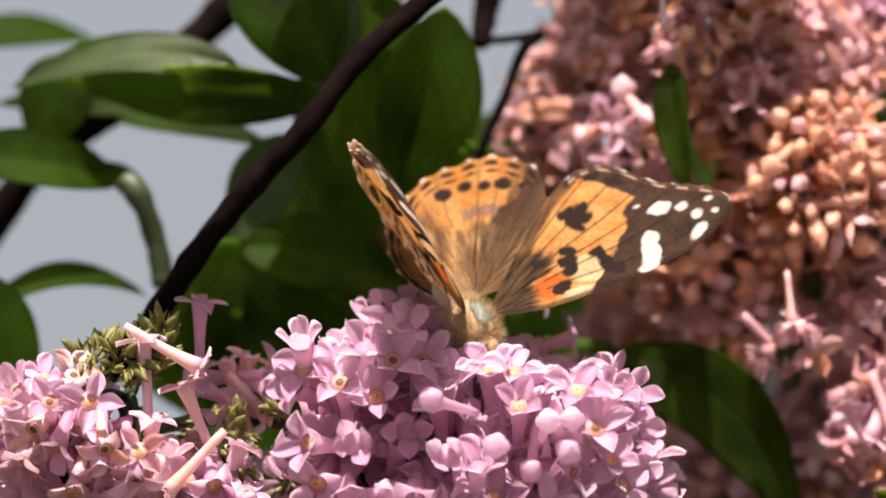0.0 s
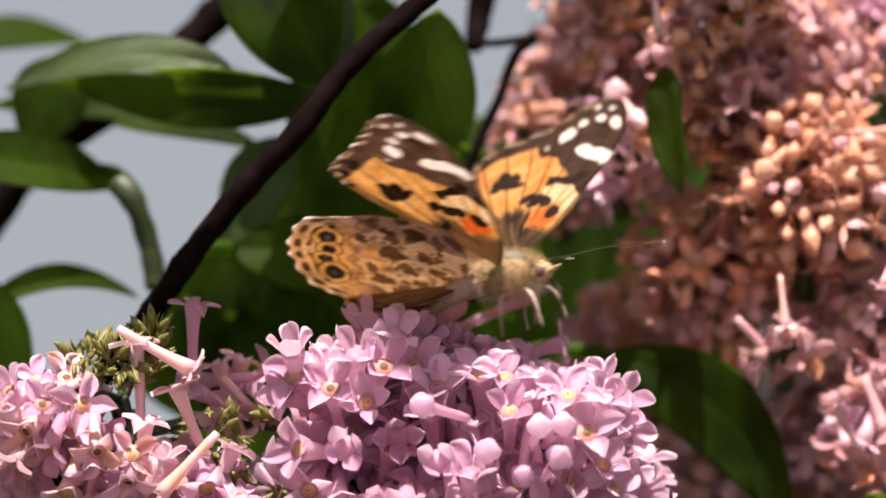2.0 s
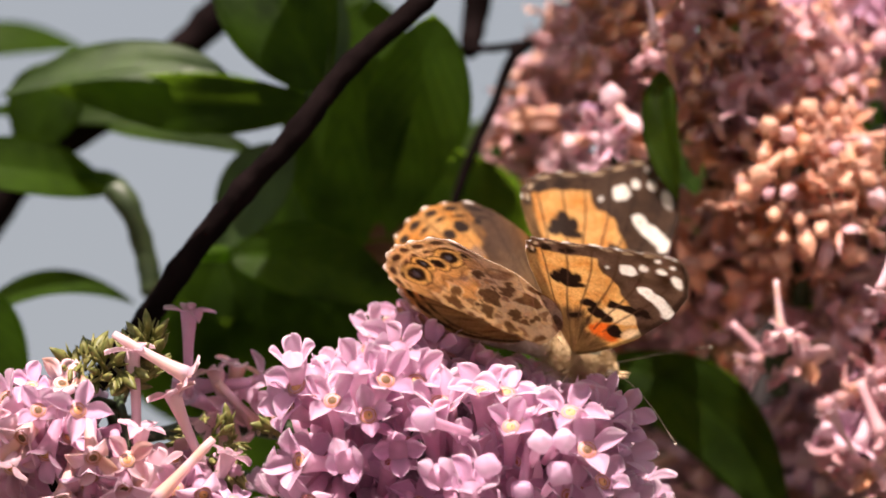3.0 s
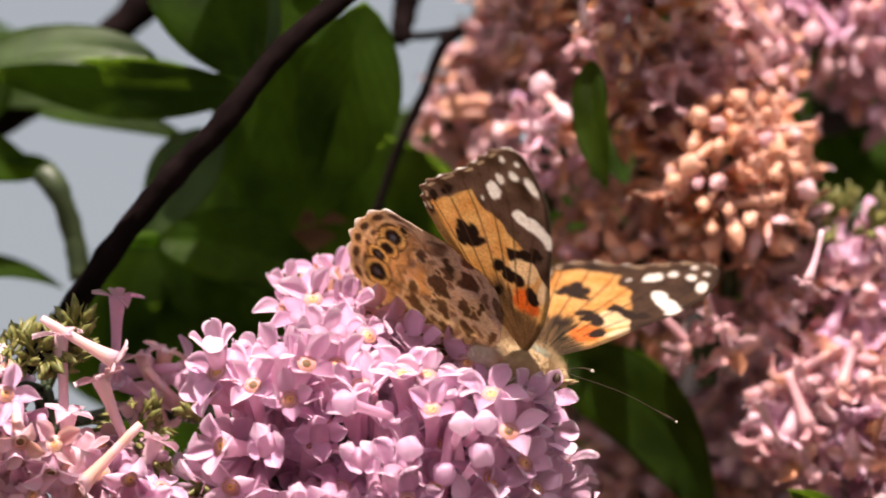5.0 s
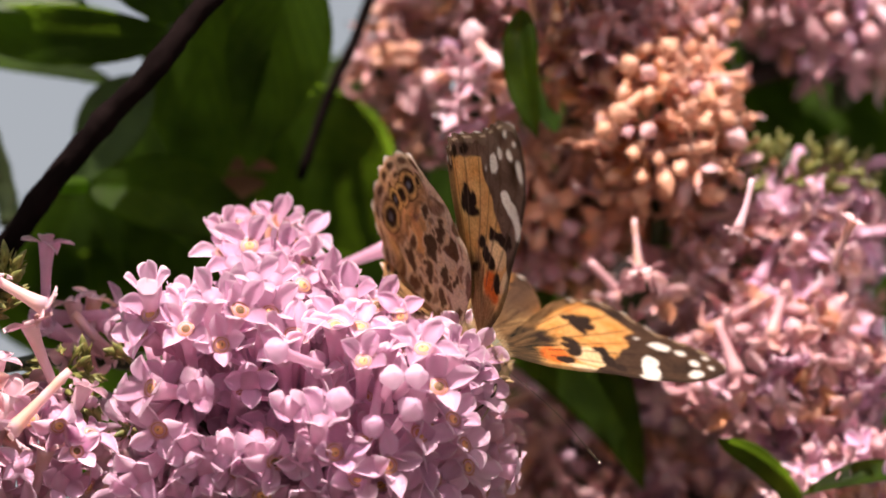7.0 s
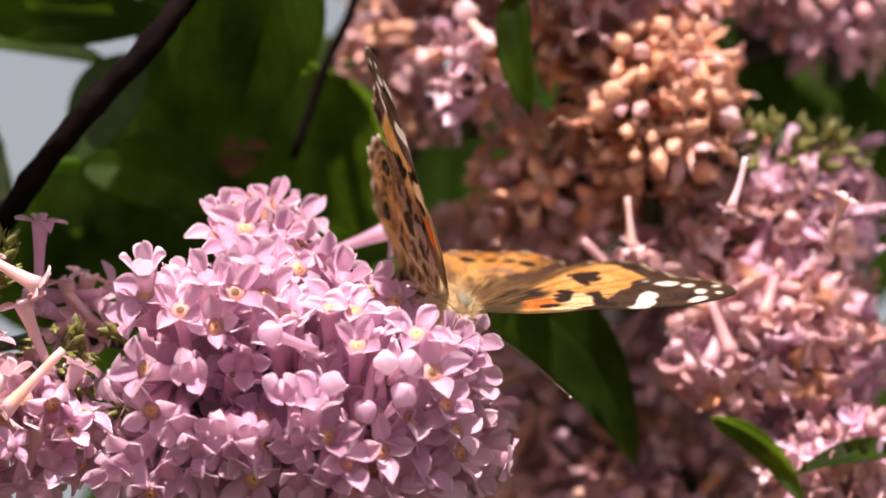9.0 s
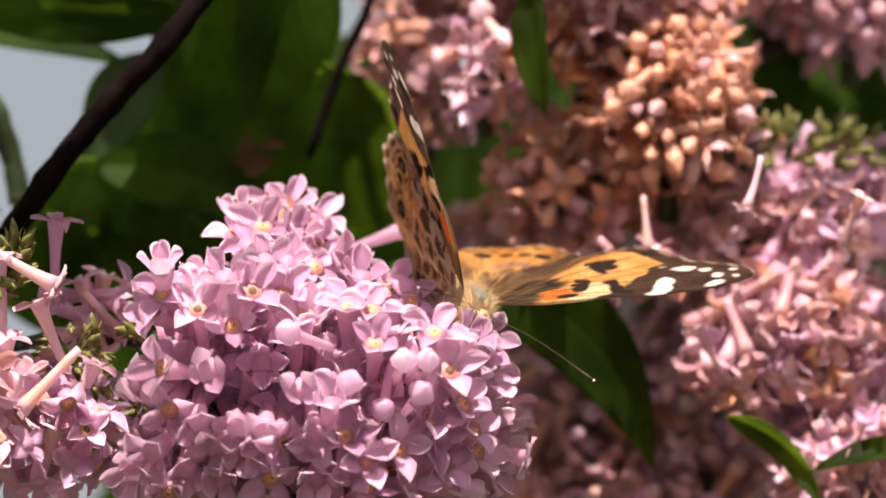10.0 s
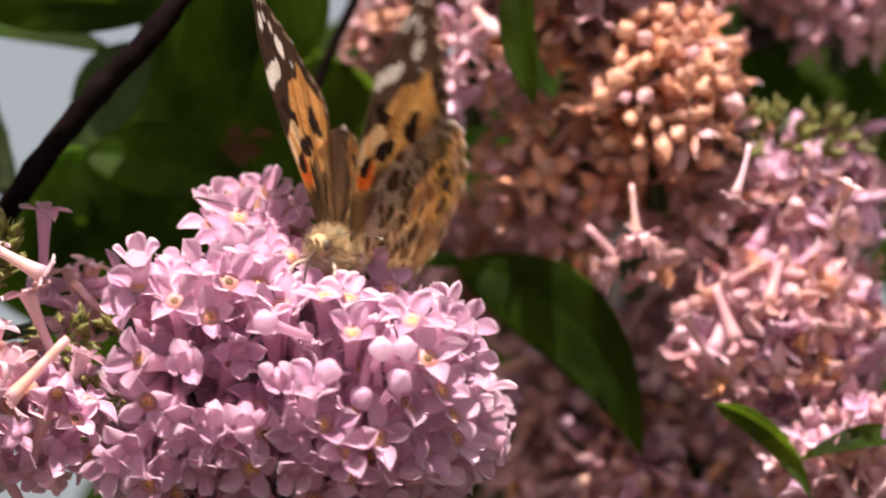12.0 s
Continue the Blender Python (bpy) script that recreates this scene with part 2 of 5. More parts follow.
def shrivelled_mesh(seed):
    """A spent floret: the petals have curled into a crumpled ball on the tube."""
    rnd = random.Random(90 + seed)
    bm = bmesh.new()
    fat, tall, lean = rnd.uniform(0.95, 1.5), rnd.uniform(1.5, 2.5), rnd.uniform(-0.5, 0.5)

    def f(i, j):
        z, a = i / 8, 2 * math.pi * j / 12
        k = 1 + 0.34 * noise.noise(Vector((2.2 * math.cos(a), 2.2 * math.sin(a), 3 * z + 7 * seed)))
        r = fat * math.sin(math.pi * (0.14 + 0.84 * z) ** 0.85) ** 0.7 * (1 - 0.28 * abs(math.cos(2 * a + z)) ** 3) * k
        return (r * math.cos(a) + lean * z, r * math.sin(a), (z - 0.1) * tall * 1.2), (0.5 * abs(math.cos(2 * a)), z, 0)
    grid(bm, 9, 12, f, 0, True)
    bend = rnd.uniform(-0.06, 0.06)
    path = [(bend * k * k, 0.3 * bend * k, 0.3 - 1.3 * k) for k in range(6)]
    tube(bm, path, [0.85, 0.72, 0.62, 0.55, 0.5, 0.4], 8, 0, (0.2, 0, 1), 0.12, seed)
    me = bpy.data.meshes.new("shrivelled_floret")
    bm.to_mesh(me)
    bm.free()
    me.shade_smooth()
    return me


def small_bud_mesh(seed):
    """A young green bud in its calyx."""
    rnd = random.Random(seed)
    bm = bmesh.new()
    lean = rnd.uniform(-0.5, 0.5)
    tube(bm, [(0, 0, -2.8), (0, 0, -1.2), (0.1, 0, 0), (0.1 + 0.3 * lean, 0.05, 1.1), (0.1 + 0.7 * lean, 0, 2.2), (0.1 + lean, 0, 3.0)],
         [0.24, 0.30, 0.62, 0.66 + rnd.uniform(-0.15, 0.15), 0.42, 0.06], 8)
    for k in range(4):
        a = k * math.pi / 2
        tube(bm, [(0.6 * math.cos(a), 0.6 * math.sin(a), -0.2), (0.9 * math.cos(a), 0.9 * math.sin(a), 0.7), (1.35 * math.cos(a), 1.35 * math.sin(a), 1.6)], [0.26, 0.2, 0.03], 5)
    me = bpy.data.meshes.new("green_bud")
    bm.to_mesh(me)
    bm.free()
    me.shade_smooth()
    return me


def throat_mesh(dark):
    """The mouth of a floret, a low ring with the anthers in it."""
    bm = bmesh.new()
    prof = [(0.92, 0.0), (0.80, 0.14), (0.62, 0.02), (0.44, 0.14), (0.22, 0.26), (0.02, 0.24)]
    grid(bm, 6, 10, lambda i, j: ((prof[i][0] * math.cos(j * math.pi / 5), prof[i][0] * math.sin(j * math.pi / 5), prof[i][1]), (0, 0, 0)), 0, True)
    for face in bm.faces:
        c = face.calc_center_median()
        if math.hypot(c.x, c.y) < (0.5 if dark else 0.12) * MM and (dark or c.x > 0):
            face.material_index = 1
    me = bpy.data.meshes.new("throat")
    bm.to_mesh(me)
    bm.free()
    me.materials.append(THROAT)
    me.materials.append(ANTHER)
    me.shade_smooth()
    return me


THROATS = [throat_mesh(False), throat_mesh(True)]
SHAPES = {
    "open": [corolla(s, 0.50 + 0.13 * (s % 4), -0.75 + 0.15 * (s % 3), 0.95, 3.0 + 0.15 * (s % 3), 1.28, mouth=0.8) for s in range(12)],
    "half": [corolla(20 + s, 0.85 + 0.14 * (s % 3), -0.65, 1.0, 3.0, 1.26, mouth=0.85) for s in range(8)],
    "reflexed": [corolla(40 + s, 0.15, -1.1, 0.7, 3.0, 1.26, mouth=0.85) for s in range(6)],
    "withered": [corolla(60 + s, 0.5, 0.4, 0.5, 2.9, 0.95, 7.0, 0.75, 0.12) for s in range(6)],
    "trumpet": [corolla(80 + s, 0.20, -0.75 + 0.15 * s, 0.5, 2.4, 1.1, 9.5, 0.1, 0.05 * s, 0.66) for s in range(4)],
    "shrivelled": [shrivelled_mesh(s) for s in range(8)],
    "bud": [bud_mesh(s, 1.7 + 0.15 * s, 2.1 + 0.2 * s) for s in range(3)],
    "green": [small_bud_mesh(s) for s in range(6)],
}
TINTED = {}


def tinted(me, mat):
    """A floret's mesh in one of the petal colours."""
    key = (me.name, mat.name)
    if key not in TINTED:
        copy = me.copy()
        copy.materials.append(mat)
        TINTED[key] = copy
    return TINTED[key]


def facing(n, spin=0.0, p=(0, 0, 0), size=1.0):
    q = Vector(n).normalized().to_track_quat("Z", "Y").to_matrix().to_4x4()
    return Matrix.Translation(Vector(p) * MM) @ q @ Matrix.Rotation(spin, 4, "Z") @ Matrix.Scale(size, 4)


def floret(parent, p, n, shape, mat, rnd, size=1.0, spin=None, throat=True):
    """One floret of a panicle, at p (mm in the panicle's space), facing n."""
    me = tinted(rnd.choice(SHAPES[shape]), mat)
    name = {"bud": "flower_bud", "green": "green_bud"}.get(shape, "floret")
    ob = child(name, me, parent)
    ob.matrix_basis = facing(n, rnd.uniform(0, 6.3) if spin is None else spin, p, size)
    if throat and (shape == "open" and rnd.random() < 0.9 or rnd.random() < 0.35) and shape in ("open", "reflexed", "half"):
        child("throat", THROATS[rnd.random() < 0.25], ob)
    return ob


def fill(parent, rnd, middle, axes, count, shapes, mats, gap=3.4, low=-0.35, back=0.45, jitter=0.5, taken=None, sizes=(0.85, 1.1), droop=0.0, inner=0.8, throat=True, joined=None, rise=0.0, holes=(), fall=0.0):
    """Crowds florets over an egg-shaped head: each faces outwards, none nearer than gap to another."""
    taken = taken if taken is not None else []
    made = tries = 0
    while made < count and tries < count * 40:
        tries += 1
        n = Vector((rnd.gauss(0, 1), rnd.gauss(0, 1), rnd.gauss(0, 1))).normalized()
        if n.z < low or n.y > back:
            continue
        depth = rnd.choice((1.0, 1.0, 1.0, inner)) * rnd.uniform(0.93, 1.05)
        p = Vector(middle) + Vector((n.x * axes[0], n.y * axes[1], n.z * axes[2])) * depth
        if any(((p.x - h.x) / a) ** 2 + ((p.z - h.z) / b) ** 2 < 1 for h, a, b in holes):
            continue
        if any((p - q).length < gap for q in taken):
            continue
        taken.append(p)
        out = Vector((n.x / axes[0], n.y / axes[1], n.z / axes[2])).normalized()
        out += Vector((rnd.uniform(-1, 1), rnd.uniform(-1, 1), rnd.uniform(-1, 1) - droop)) * jitter + Vector((0, 0, rise if n.z > 0.12 or not fall else -fall))
        shape = rnd.choice(shapes)
        if joined is not None:
            first = len(joined.verts)
            joined.from_mesh(rnd.choice(SHAPES[shape]))
            joined.verts.ensure_lookup_table()
            bmesh.ops.transform(joined, matrix=facing(out, rnd.uniform(0, 6.3), p, rnd.uniform(*sizes)), verts=joined.verts[first:])
            made += 1
            continue
        floret(parent, p, out, shape, BUD if shape == "green" else rnd.choice(mats), rnd, rnd.uniform(*sizes), throat=throat)
        made += 1
    return taken


def rachis(parent, rnd, middle, axes, foot, count=14, mat=None):
    """The panicle's stalk and the branchlets that carry its florets."""
    bm = bmesh.new()
    mid, foot = Vector(middle), Vector(foot)
    tube(bm, curve_of([foot, foot.lerp(mid, 0.5) + Vector((0, 1, 1)), mid, mid + Vector((0, 0, axes[2] * 0.7))], 12), [1.2 - 0.07 * k for k in range(13)], 7, knots=0.12)
    stalk = part("stalk", bm, mat or GREEN_STEM, parent)
    for k in range(count):
        n = Vector((rnd.gauss(0, 1), rnd.gauss(0, 1), rnd.gauss(0, 0.8))).normalized()
        end = mid + Vector((n.x * axes[0], n.y * axes[1], n.z * axes[2])) * 0.78
        start = mid + Vector((0, 0, axes[2] * rnd.uniform(-0.5, 0.6)))
        bm = bmesh.new()
        tube(bm, curve_of([start, start.lerp(end, 0.5) + Vector((0, 0, 1.5)), end], 5), [0.6, 0.55, 0.5, 0.45, 0.4, 0.3], 6)
        part("branchlet", bm, mat or GREEN_STEM, stalk)


# ---- leaves and branches ----
def leaf(parent, base, tip, width, roll=0.0, fold=0.25, curl=0.12, mat=None, petiole=None, wave=0.0, label="", name="leaf", bow=0.0):
    """An ovate, pointed leaf from base to tip (mm in the parent's space); roll turns its face away from the eye."""
    base, tip = Vector(base), Vector(tip)
    t = (tip - base).normalized()
    long = (tip - base).length
    face = Vector((0, -1, 0))
    face = (face - t * face.dot(t)).normalized()
    side = t.cross(face)
    r = radians(roll)
    n = face * math.cos(r) + side * math.sin(r)
    s = t.cross(n)
    bm = bmesh.new()

    def f(i, j):
        u, w = i / 22, j / 6 - 1
        half = 0.5 * width * (math.sin(math.pi * u ** 0.82) ** 0.85 if 0 < u < 1 else 0.0) * (1 - 0.22 * u) * 1.15 + 0.02
        p = base + t * (long * u) - n * (curl * long * (2 * u - 1) ** 2 - curl * long) + s * (bow * long * 4 * u * (1 - u))
        lift = fold * abs(w) * half + wave * half * math.sin(7 * u + 2 * w) * abs(w)
        return p + s * (half * w * math.cos(fold * 0.6)) + n * lift, (abs(w), u, 0)
    grid(bm, 23, 13, f)
    bmesh.ops.solidify(bm, geom=bm.faces[:], thickness=0.22 * MM)
    if petiole:
        path = curve_of([Vector(q) for q in petiole], 10)
        tube(bm, path, [0.75 + 0.25 * k / 10 for k in range(11)], 7, tone=(0, 0, 0))
    return part(name, bm, mat or LEAF, parent, label)


def stem(parent, path, r0, r1, mat, n=24, name="stem", knots=0.1, label=""):
    bm = bmesh.new()
    pts = curve_of(path, n)
    tube(bm, pts, [r0 + (r1 - r0) * k / n + 0.12 * r0 * (k % 7 == 3) for k in range(n + 1)], 12, knots=knots, seed=len(path))
    return part(name, bm, mat, parent, label)


# ---- ground ----
# never in view; added to bounce light from below
bm = bmesh.new()
bmesh.ops.create_grid(bm, x_segments=60, y_segments=60, size=400)
for v in bm.verts:
    v.co.z = 0.04 * noise.noise(v.co * 0.3)
ground = part("ground", bm, SOIL)
tagged(ground, "unseen ground under the lilac shrub, coloured for its bounce light", "soil", kind="structure")
HOME = seat((0, 0, 0))


# ---- branches with their leaves ----
def branches():
    b = thing("lilac_branch", "dark bare lilac branch rising aslant, with broad green leaves", "branch", HOME, "lilac branches")
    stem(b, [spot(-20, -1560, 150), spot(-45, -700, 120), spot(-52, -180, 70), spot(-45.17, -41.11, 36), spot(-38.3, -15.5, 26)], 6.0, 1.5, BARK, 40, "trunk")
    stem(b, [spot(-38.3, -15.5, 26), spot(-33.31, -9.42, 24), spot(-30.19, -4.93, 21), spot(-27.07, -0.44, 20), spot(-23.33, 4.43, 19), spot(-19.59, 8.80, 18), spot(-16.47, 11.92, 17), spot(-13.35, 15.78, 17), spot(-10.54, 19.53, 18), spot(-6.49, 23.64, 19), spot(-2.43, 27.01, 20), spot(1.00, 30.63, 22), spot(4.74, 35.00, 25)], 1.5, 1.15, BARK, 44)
    leaf(b, spot(-22.2, 19.9, 38), spot(-47.8, 17.7, 44), 5.8, 30, 0.2, 0.05, LEAF_SKYLIT, None, 0.2, bow=0.085)
    leaf(b, spot(-17.72, 18.15, 58), spot(-49.53, 15.97, 56), 6.5, 10, 0.2, 0.05, LEAF, None, 0.12)
    leaf(b, spot(-12.2, 17.0, 32), spot(-43.0, 18.9, 46), 7.0, -24, 0.15, 0.03, LEAF, [spot(-11.35, 17.22, 18), spot(-11.73, 17.53, 24), spot(-13.35, 17.53, 34)], 0.16, bow=-0.01)
    leaf(b, spot(-12.1, 18.15, 30), spot(-13.97, 34.37, 34), 3.6, 50, 0.35, 0.08, LEAF_SKYLIT, bow=0.12)
    leaf(b, spot(-11.98, 18.15, 32), spot(-21.46, 43.73, 42), 14, -20, 0.35, 0.05, LEAF, None, 0.1)
    leaf(b, spot(-6.6, 28.76, 40), spot(-9.4, -1.81, 44), 15, 14, 0.06, 0.06, LEAF, None, 0.16, bow=0.04)
    leaf(b, spot(0.2, 26.89, 36), spot(-4.8, 2.3, 42), 11.5, -15, 0.10, 0.06, LEAF, None, 0.2)
    leaf(b, spot(-22.6, 0.4, 40), spot(-1.6, -6.0, 37), 8.6, -12, 0.3, 0.04, LEAF, [spot(-27.07, 0.06, 21), spot(-25.4, 0.2, 29), spot(-22.9, 0.4, 40)], 0.10, bow=-0.07)
    leaf(b, spot(-15.53, 12.54, 42), spot(-23.64, -0.25, 44), 8.5, 25, 0.3, 0.06, LEAF_SKYLIT)
    leaf(b, spot(-22.08, 2.56, 60), spot(-28.32, -13.66, 62), 10, 0, 0.2, 0.05, LEAF)
    leaf(b, spot(-17.72, 10.04, 58), spot(-13.97, -12.41, 60), 14, 0, 0.2, 0.05, LEAF)
    leaf(b, spot(-30.19, -11.5, 60), spot(-3.99, -15.5, 62), 13, 0, 0.2, 0.05, LEAF)
    leaf(b, spot(-1.5, 36.24, 40), spot(-10.85, 23.14, 46), 8, 50, 0.3, 0.08, LEAF_SKYLIT)
    leaf(b, spot(-2.62, 1, 47), spot(-10.85, -3.68, 46), 4.8, 50, 0.3, 0.1, LEAF_DRY, label="curled dry brown leaf", name="dry_leaf")
    leaf(b, spot(-1.5, 2.43, 47), spot(-9.61, 1.62, 46), 2.8, 50, 0.3, 0.1, LEAF_DRY, label="curled dry brown leaf", name="dry_leaf")
    leaf(b, spot(-0.25, 11.92, 50), spot(8.48, -7.42, 56), 17, 10, 0.2, 0.05, LEAF)
    leaf(b, spot(-16.47, 0.69, 50), spot(-1.5, -16.16, 56), 18, 5, 0.2, 0.05, LEAF)
    leaf(b, spot(-30.19, -4.93, 58), spot(-24.0, -19.9, 60), 13, 5, 0.2, 0.05, LEAF)

    leaf(b, spot(-14, 8, 72), spot(1, -3, 74), 16, 0, 0.15, 0.05, LEAF)
    leaf(b, spot(-30, -2, 72), spot(-10, -11, 74), 16, 0, 0.15, 0.05, LEAF)
    # two hidden leaves, added to stop sky light coming through the big ones
    leaf(b, spot(-6.5, 29, 64), spot(-9.0, 0, 68), 14, 0, 0.15, 0.05, LEAF)
    leaf(b, spot(-0.5, 26, 62), spot(-4.5, 4, 66), 10, 0, 0.15, 0.05, LEAF)

    # unseen leaves above the view, added to shade the branch and its leaves
    rnd = random.Random(41)
    for row in range(3):
        for col in range(5):
            u, d = -48 + 13 * col + 4 * row + rnd.uniform(-3, 3), -3 + 13 * row + rnd.uniform(-2, 2)
            if u > -26 and d < 4 or u > -11 or (row, col) in ((1, 1), (1, 2), (2, 0), (2, 1)):
                continue
            v, a = 39 + rnd.uniform(-2, 3), rnd.uniform(-0.5, 0.5)
            leaf(b, spot(u + 13, v + 2, d + 9 * a), spot(u - 13, v - 1, d - 9 * a), rnd.uniform(13, 18), rnd.uniform(72, 95), 0.25, 0.06, LEAF)

    leaf(b, spot(0.5, 8.4, 78), spot(8.5, 14.0, 80), 9, 0, 0.1, 0.05, LEAF)
    leaf(b, spot(1.5, 2.0, 76), spot(11.5, 15.0, 80), 10, 0, 0.1, 0.05, LEAF)
    leaf(b, spot(3.2, 11.2, 70), spot(8.6, 16.2, 72), 4.2, 20, 0.2, 0.05, LEAF_SKYLIT)
    # unseen leaf overhead, added to dim the faded panicle below it
    leaf(b, spot(20, 40, 47), spot(6, 38, 47), 6, 80, 0.2, 0.05, LEAF)

    b = thing("lilac_branch", "dark brown lilac branch with bright green leaves", "branch", HOME, "lilac branches")
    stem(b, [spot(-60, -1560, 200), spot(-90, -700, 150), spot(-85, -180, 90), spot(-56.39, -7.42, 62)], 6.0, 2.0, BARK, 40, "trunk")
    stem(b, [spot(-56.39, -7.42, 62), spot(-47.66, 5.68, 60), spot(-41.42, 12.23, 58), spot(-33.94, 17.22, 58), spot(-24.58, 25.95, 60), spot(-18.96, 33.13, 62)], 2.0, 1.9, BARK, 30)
    leaf(b, spot(-41.2, 21.5, 52), spot(-45.4, 10.4, 50), 8.4, -14, 0.05, 0.05, LEAF, None, 0.12)
    leaf(b, spot(-35.5, 7.24, 46), spot(-59.51, 9.42, 40), 7.8, 34, 0.34, 0.10, LEAF, None, label="green leaf with a bent dark stalk")
    stem(b, [spot(-30.94, -4.3, 42), spot(-31.69, 0.69, 42), spot(-33.44, 5.68, 41), spot(-35.06, 7.67, 42)], 1.15, 1.5, GREEN_STEM, 14, "leaf_stalk")
    leaf(b, spot(-32.56, 4.3, 44), spot(-41.42, 8.8, 46), 4.2, 60, 0.5, 0.16, LEAF)
    leaf(b, spot(-32.56, -5.24, 46), spot(-53.28, -9.92, 42), 6.0, 60, 0.2, 0.22, LEAF)
    leaf(b, spot(-52.65, -2.43, 42), spot(-45.17, -19.9, 40), 11, 10, 0.2, 0.06, LEAF)
    leaf(b, spot(-53.9, 22.52, 70), spot(-38.0, 22.83, 76), 5.6, -45, 0.2, 0.1, LEAF)
    leaf(b, spot(-36.0, 14.2, 50), spot(-18.2, 10.9, 48), 4.4, -40, 0.2, 0.06, LEAF, bow=-0.03)

    b = thing("lilac_branch", "thin dark twig behind the flowers with a blunt end", "branch", HOME, "lilac branches")
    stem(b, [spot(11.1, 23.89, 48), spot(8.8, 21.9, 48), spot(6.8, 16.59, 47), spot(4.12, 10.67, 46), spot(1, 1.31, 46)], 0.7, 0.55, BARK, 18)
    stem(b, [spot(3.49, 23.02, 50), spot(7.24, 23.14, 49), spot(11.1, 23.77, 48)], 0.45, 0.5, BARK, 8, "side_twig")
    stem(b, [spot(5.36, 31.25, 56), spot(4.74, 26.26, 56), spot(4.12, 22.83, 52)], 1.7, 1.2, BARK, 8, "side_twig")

    b = thing("lilac_branch", "dark lilac branch among fading flowers with drooping green leaves", "branch", HOME, "lilac branches")
    stem(b, [spot(69.62, 35.62, 58), spot(57.14, 30.01, 56), spot(48.91, 25.95, 54), spot(40.92, 21.58, 52), spot(34.06, 15.03, 60)], 0.8, 0.7, BARK, 20)
    stem(b, [spot(71.49, 15.66, 62), spot(60.89, 14.1, 60), spot(50.9, 13.47, 60), spot(41.55, 6.92, 62), spot(37.18, -9.92, 64), spot(34.06, -41.11, 66), spot(30, -180, 90), spot(20, -700, 140), spot(0, -1560, 180)], 0.9, 3.0, BARK_GREY, 64)
    leaf(b, spot(18.65, -11.08, 42), spot(39.49, -32.66, 38), 9.8, 8, 0.12, 0.06, LEAF, [spot(9.73, -12.41, 48), spot(11.6, -10.6, 48), spot(18.65, -11.08, 46)], 0.10, "dark green shaded leaf with a sunlit patch", bow=-0.16)
    # unseen leaves higher up, added to throw dappled shade on the old panicles
    for k, (x, d) in enumerate(((18, 36), (30, 27), (64, 32))):
        leaf(b, spot(x + 10, 40 + k % 2, d + 3), spot(x - 9, 37 + k % 2, d - 3), 11, 75 + 5 * k, 0.25, 0.06, LEAF)
    leaf(b, spot(47.47, -26.64, 22), spot(58.08, -37.06, 20), 3.4, 25, 0.5, -0.16, LEAF, None, 0.25, bow=-0.08)
    leaf(b, spot(69.62, -30.19, 24), spot(56.52, -33, 21), 3.6, 45, 0.3, 0.1, LEAF)
    leaf(b, spot(25.3, 20.65, 31), spot(27.2, 6.2, 28), 5.0, 30, 0.3, 0.08, LEAF, None, 0.2)
    leaf(b, spot(48.41, 13.16, 62), spot(57.14, 6.92, 60), 9.0, 10, 0.3, 0.05, LEAF)
    leaf(b, spot(48.41, 18.15, 70), spot(60.89, 15.03, 70), 6.0, 20, 0.3, 0.05, LEAF_SKYLIT)


def far_leaves():
    """The shrub's shaded leaves, which close it behind the flowers; a gap stays open to the sky."""
    b = thing("lilac_branch", "shaded lilac branch deep in the shrub, thick with leaves", "branch", HOME, "lilac branches")
    stem(b, [spot(69.62, -28.63, 125), spot(44.67, -12.41, 120), spot(19.71, 1.31, 118), spot(-5.24, 3.81, 118)], 1.8, 1.2, BARK, 24)
    rnd = random.Random(31)
    for row in range(7):
        for col in range(9):
            u, v = -16 + 10.5 * col + rnd.uniform(-4, 4), 34 - 12.5 * row + rnd.uniform(-4, 4)
            if (u < 24 and v > 1) or (u < 6 and v > -8) or (u > 60 and -20 < v < -6):
                continue
            d, a = rnd.uniform(84, 112), rnd.uniform(-2.6, -0.5)
            t = Vector((math.cos(a), math.sin(a))) * 13
            leaf(b, spot(u - t.x, v - t.y, d), spot(u + t.x, v + t.y, d + rnd.uniform(-6, 6)), rnd.uniform(15, 20), rnd.uniform(-35, 35), 0.2, 0.06, LEAF)


far_leaves()
branches()


# ---- the panicle that carries the butterfly ----
PIVOT = spot(-17.72, -19.9, 12)
# florets that show singly: mm right, up and behind, and the way they face (right, up)
LEFT_LOBE = [
    (-15.64, -10.62, -3, -0.2, 1.1), (-8.62, -11.07, -4, 0, 0.7), (-5.54, -12.37, -5, 0.2, 0.5), (-7.42, -16.3, -5, 0, 0.2),
    (-11.39, -14.74, -4, -0.1, 0.5), (-15.35, -13.23, -2, -0.5, 0.6), (-16.21, -15.54, -1, -0.7, 0.3), (-4.12, -8.92, -2, 0.3, 0.8),
    (-12.7, -13.7, 0, -0.2, 0.9), (-2.16, -12.42, -1, 0.2, 0.9), (0.48, -14.76, -3, 0, 0.8),
]
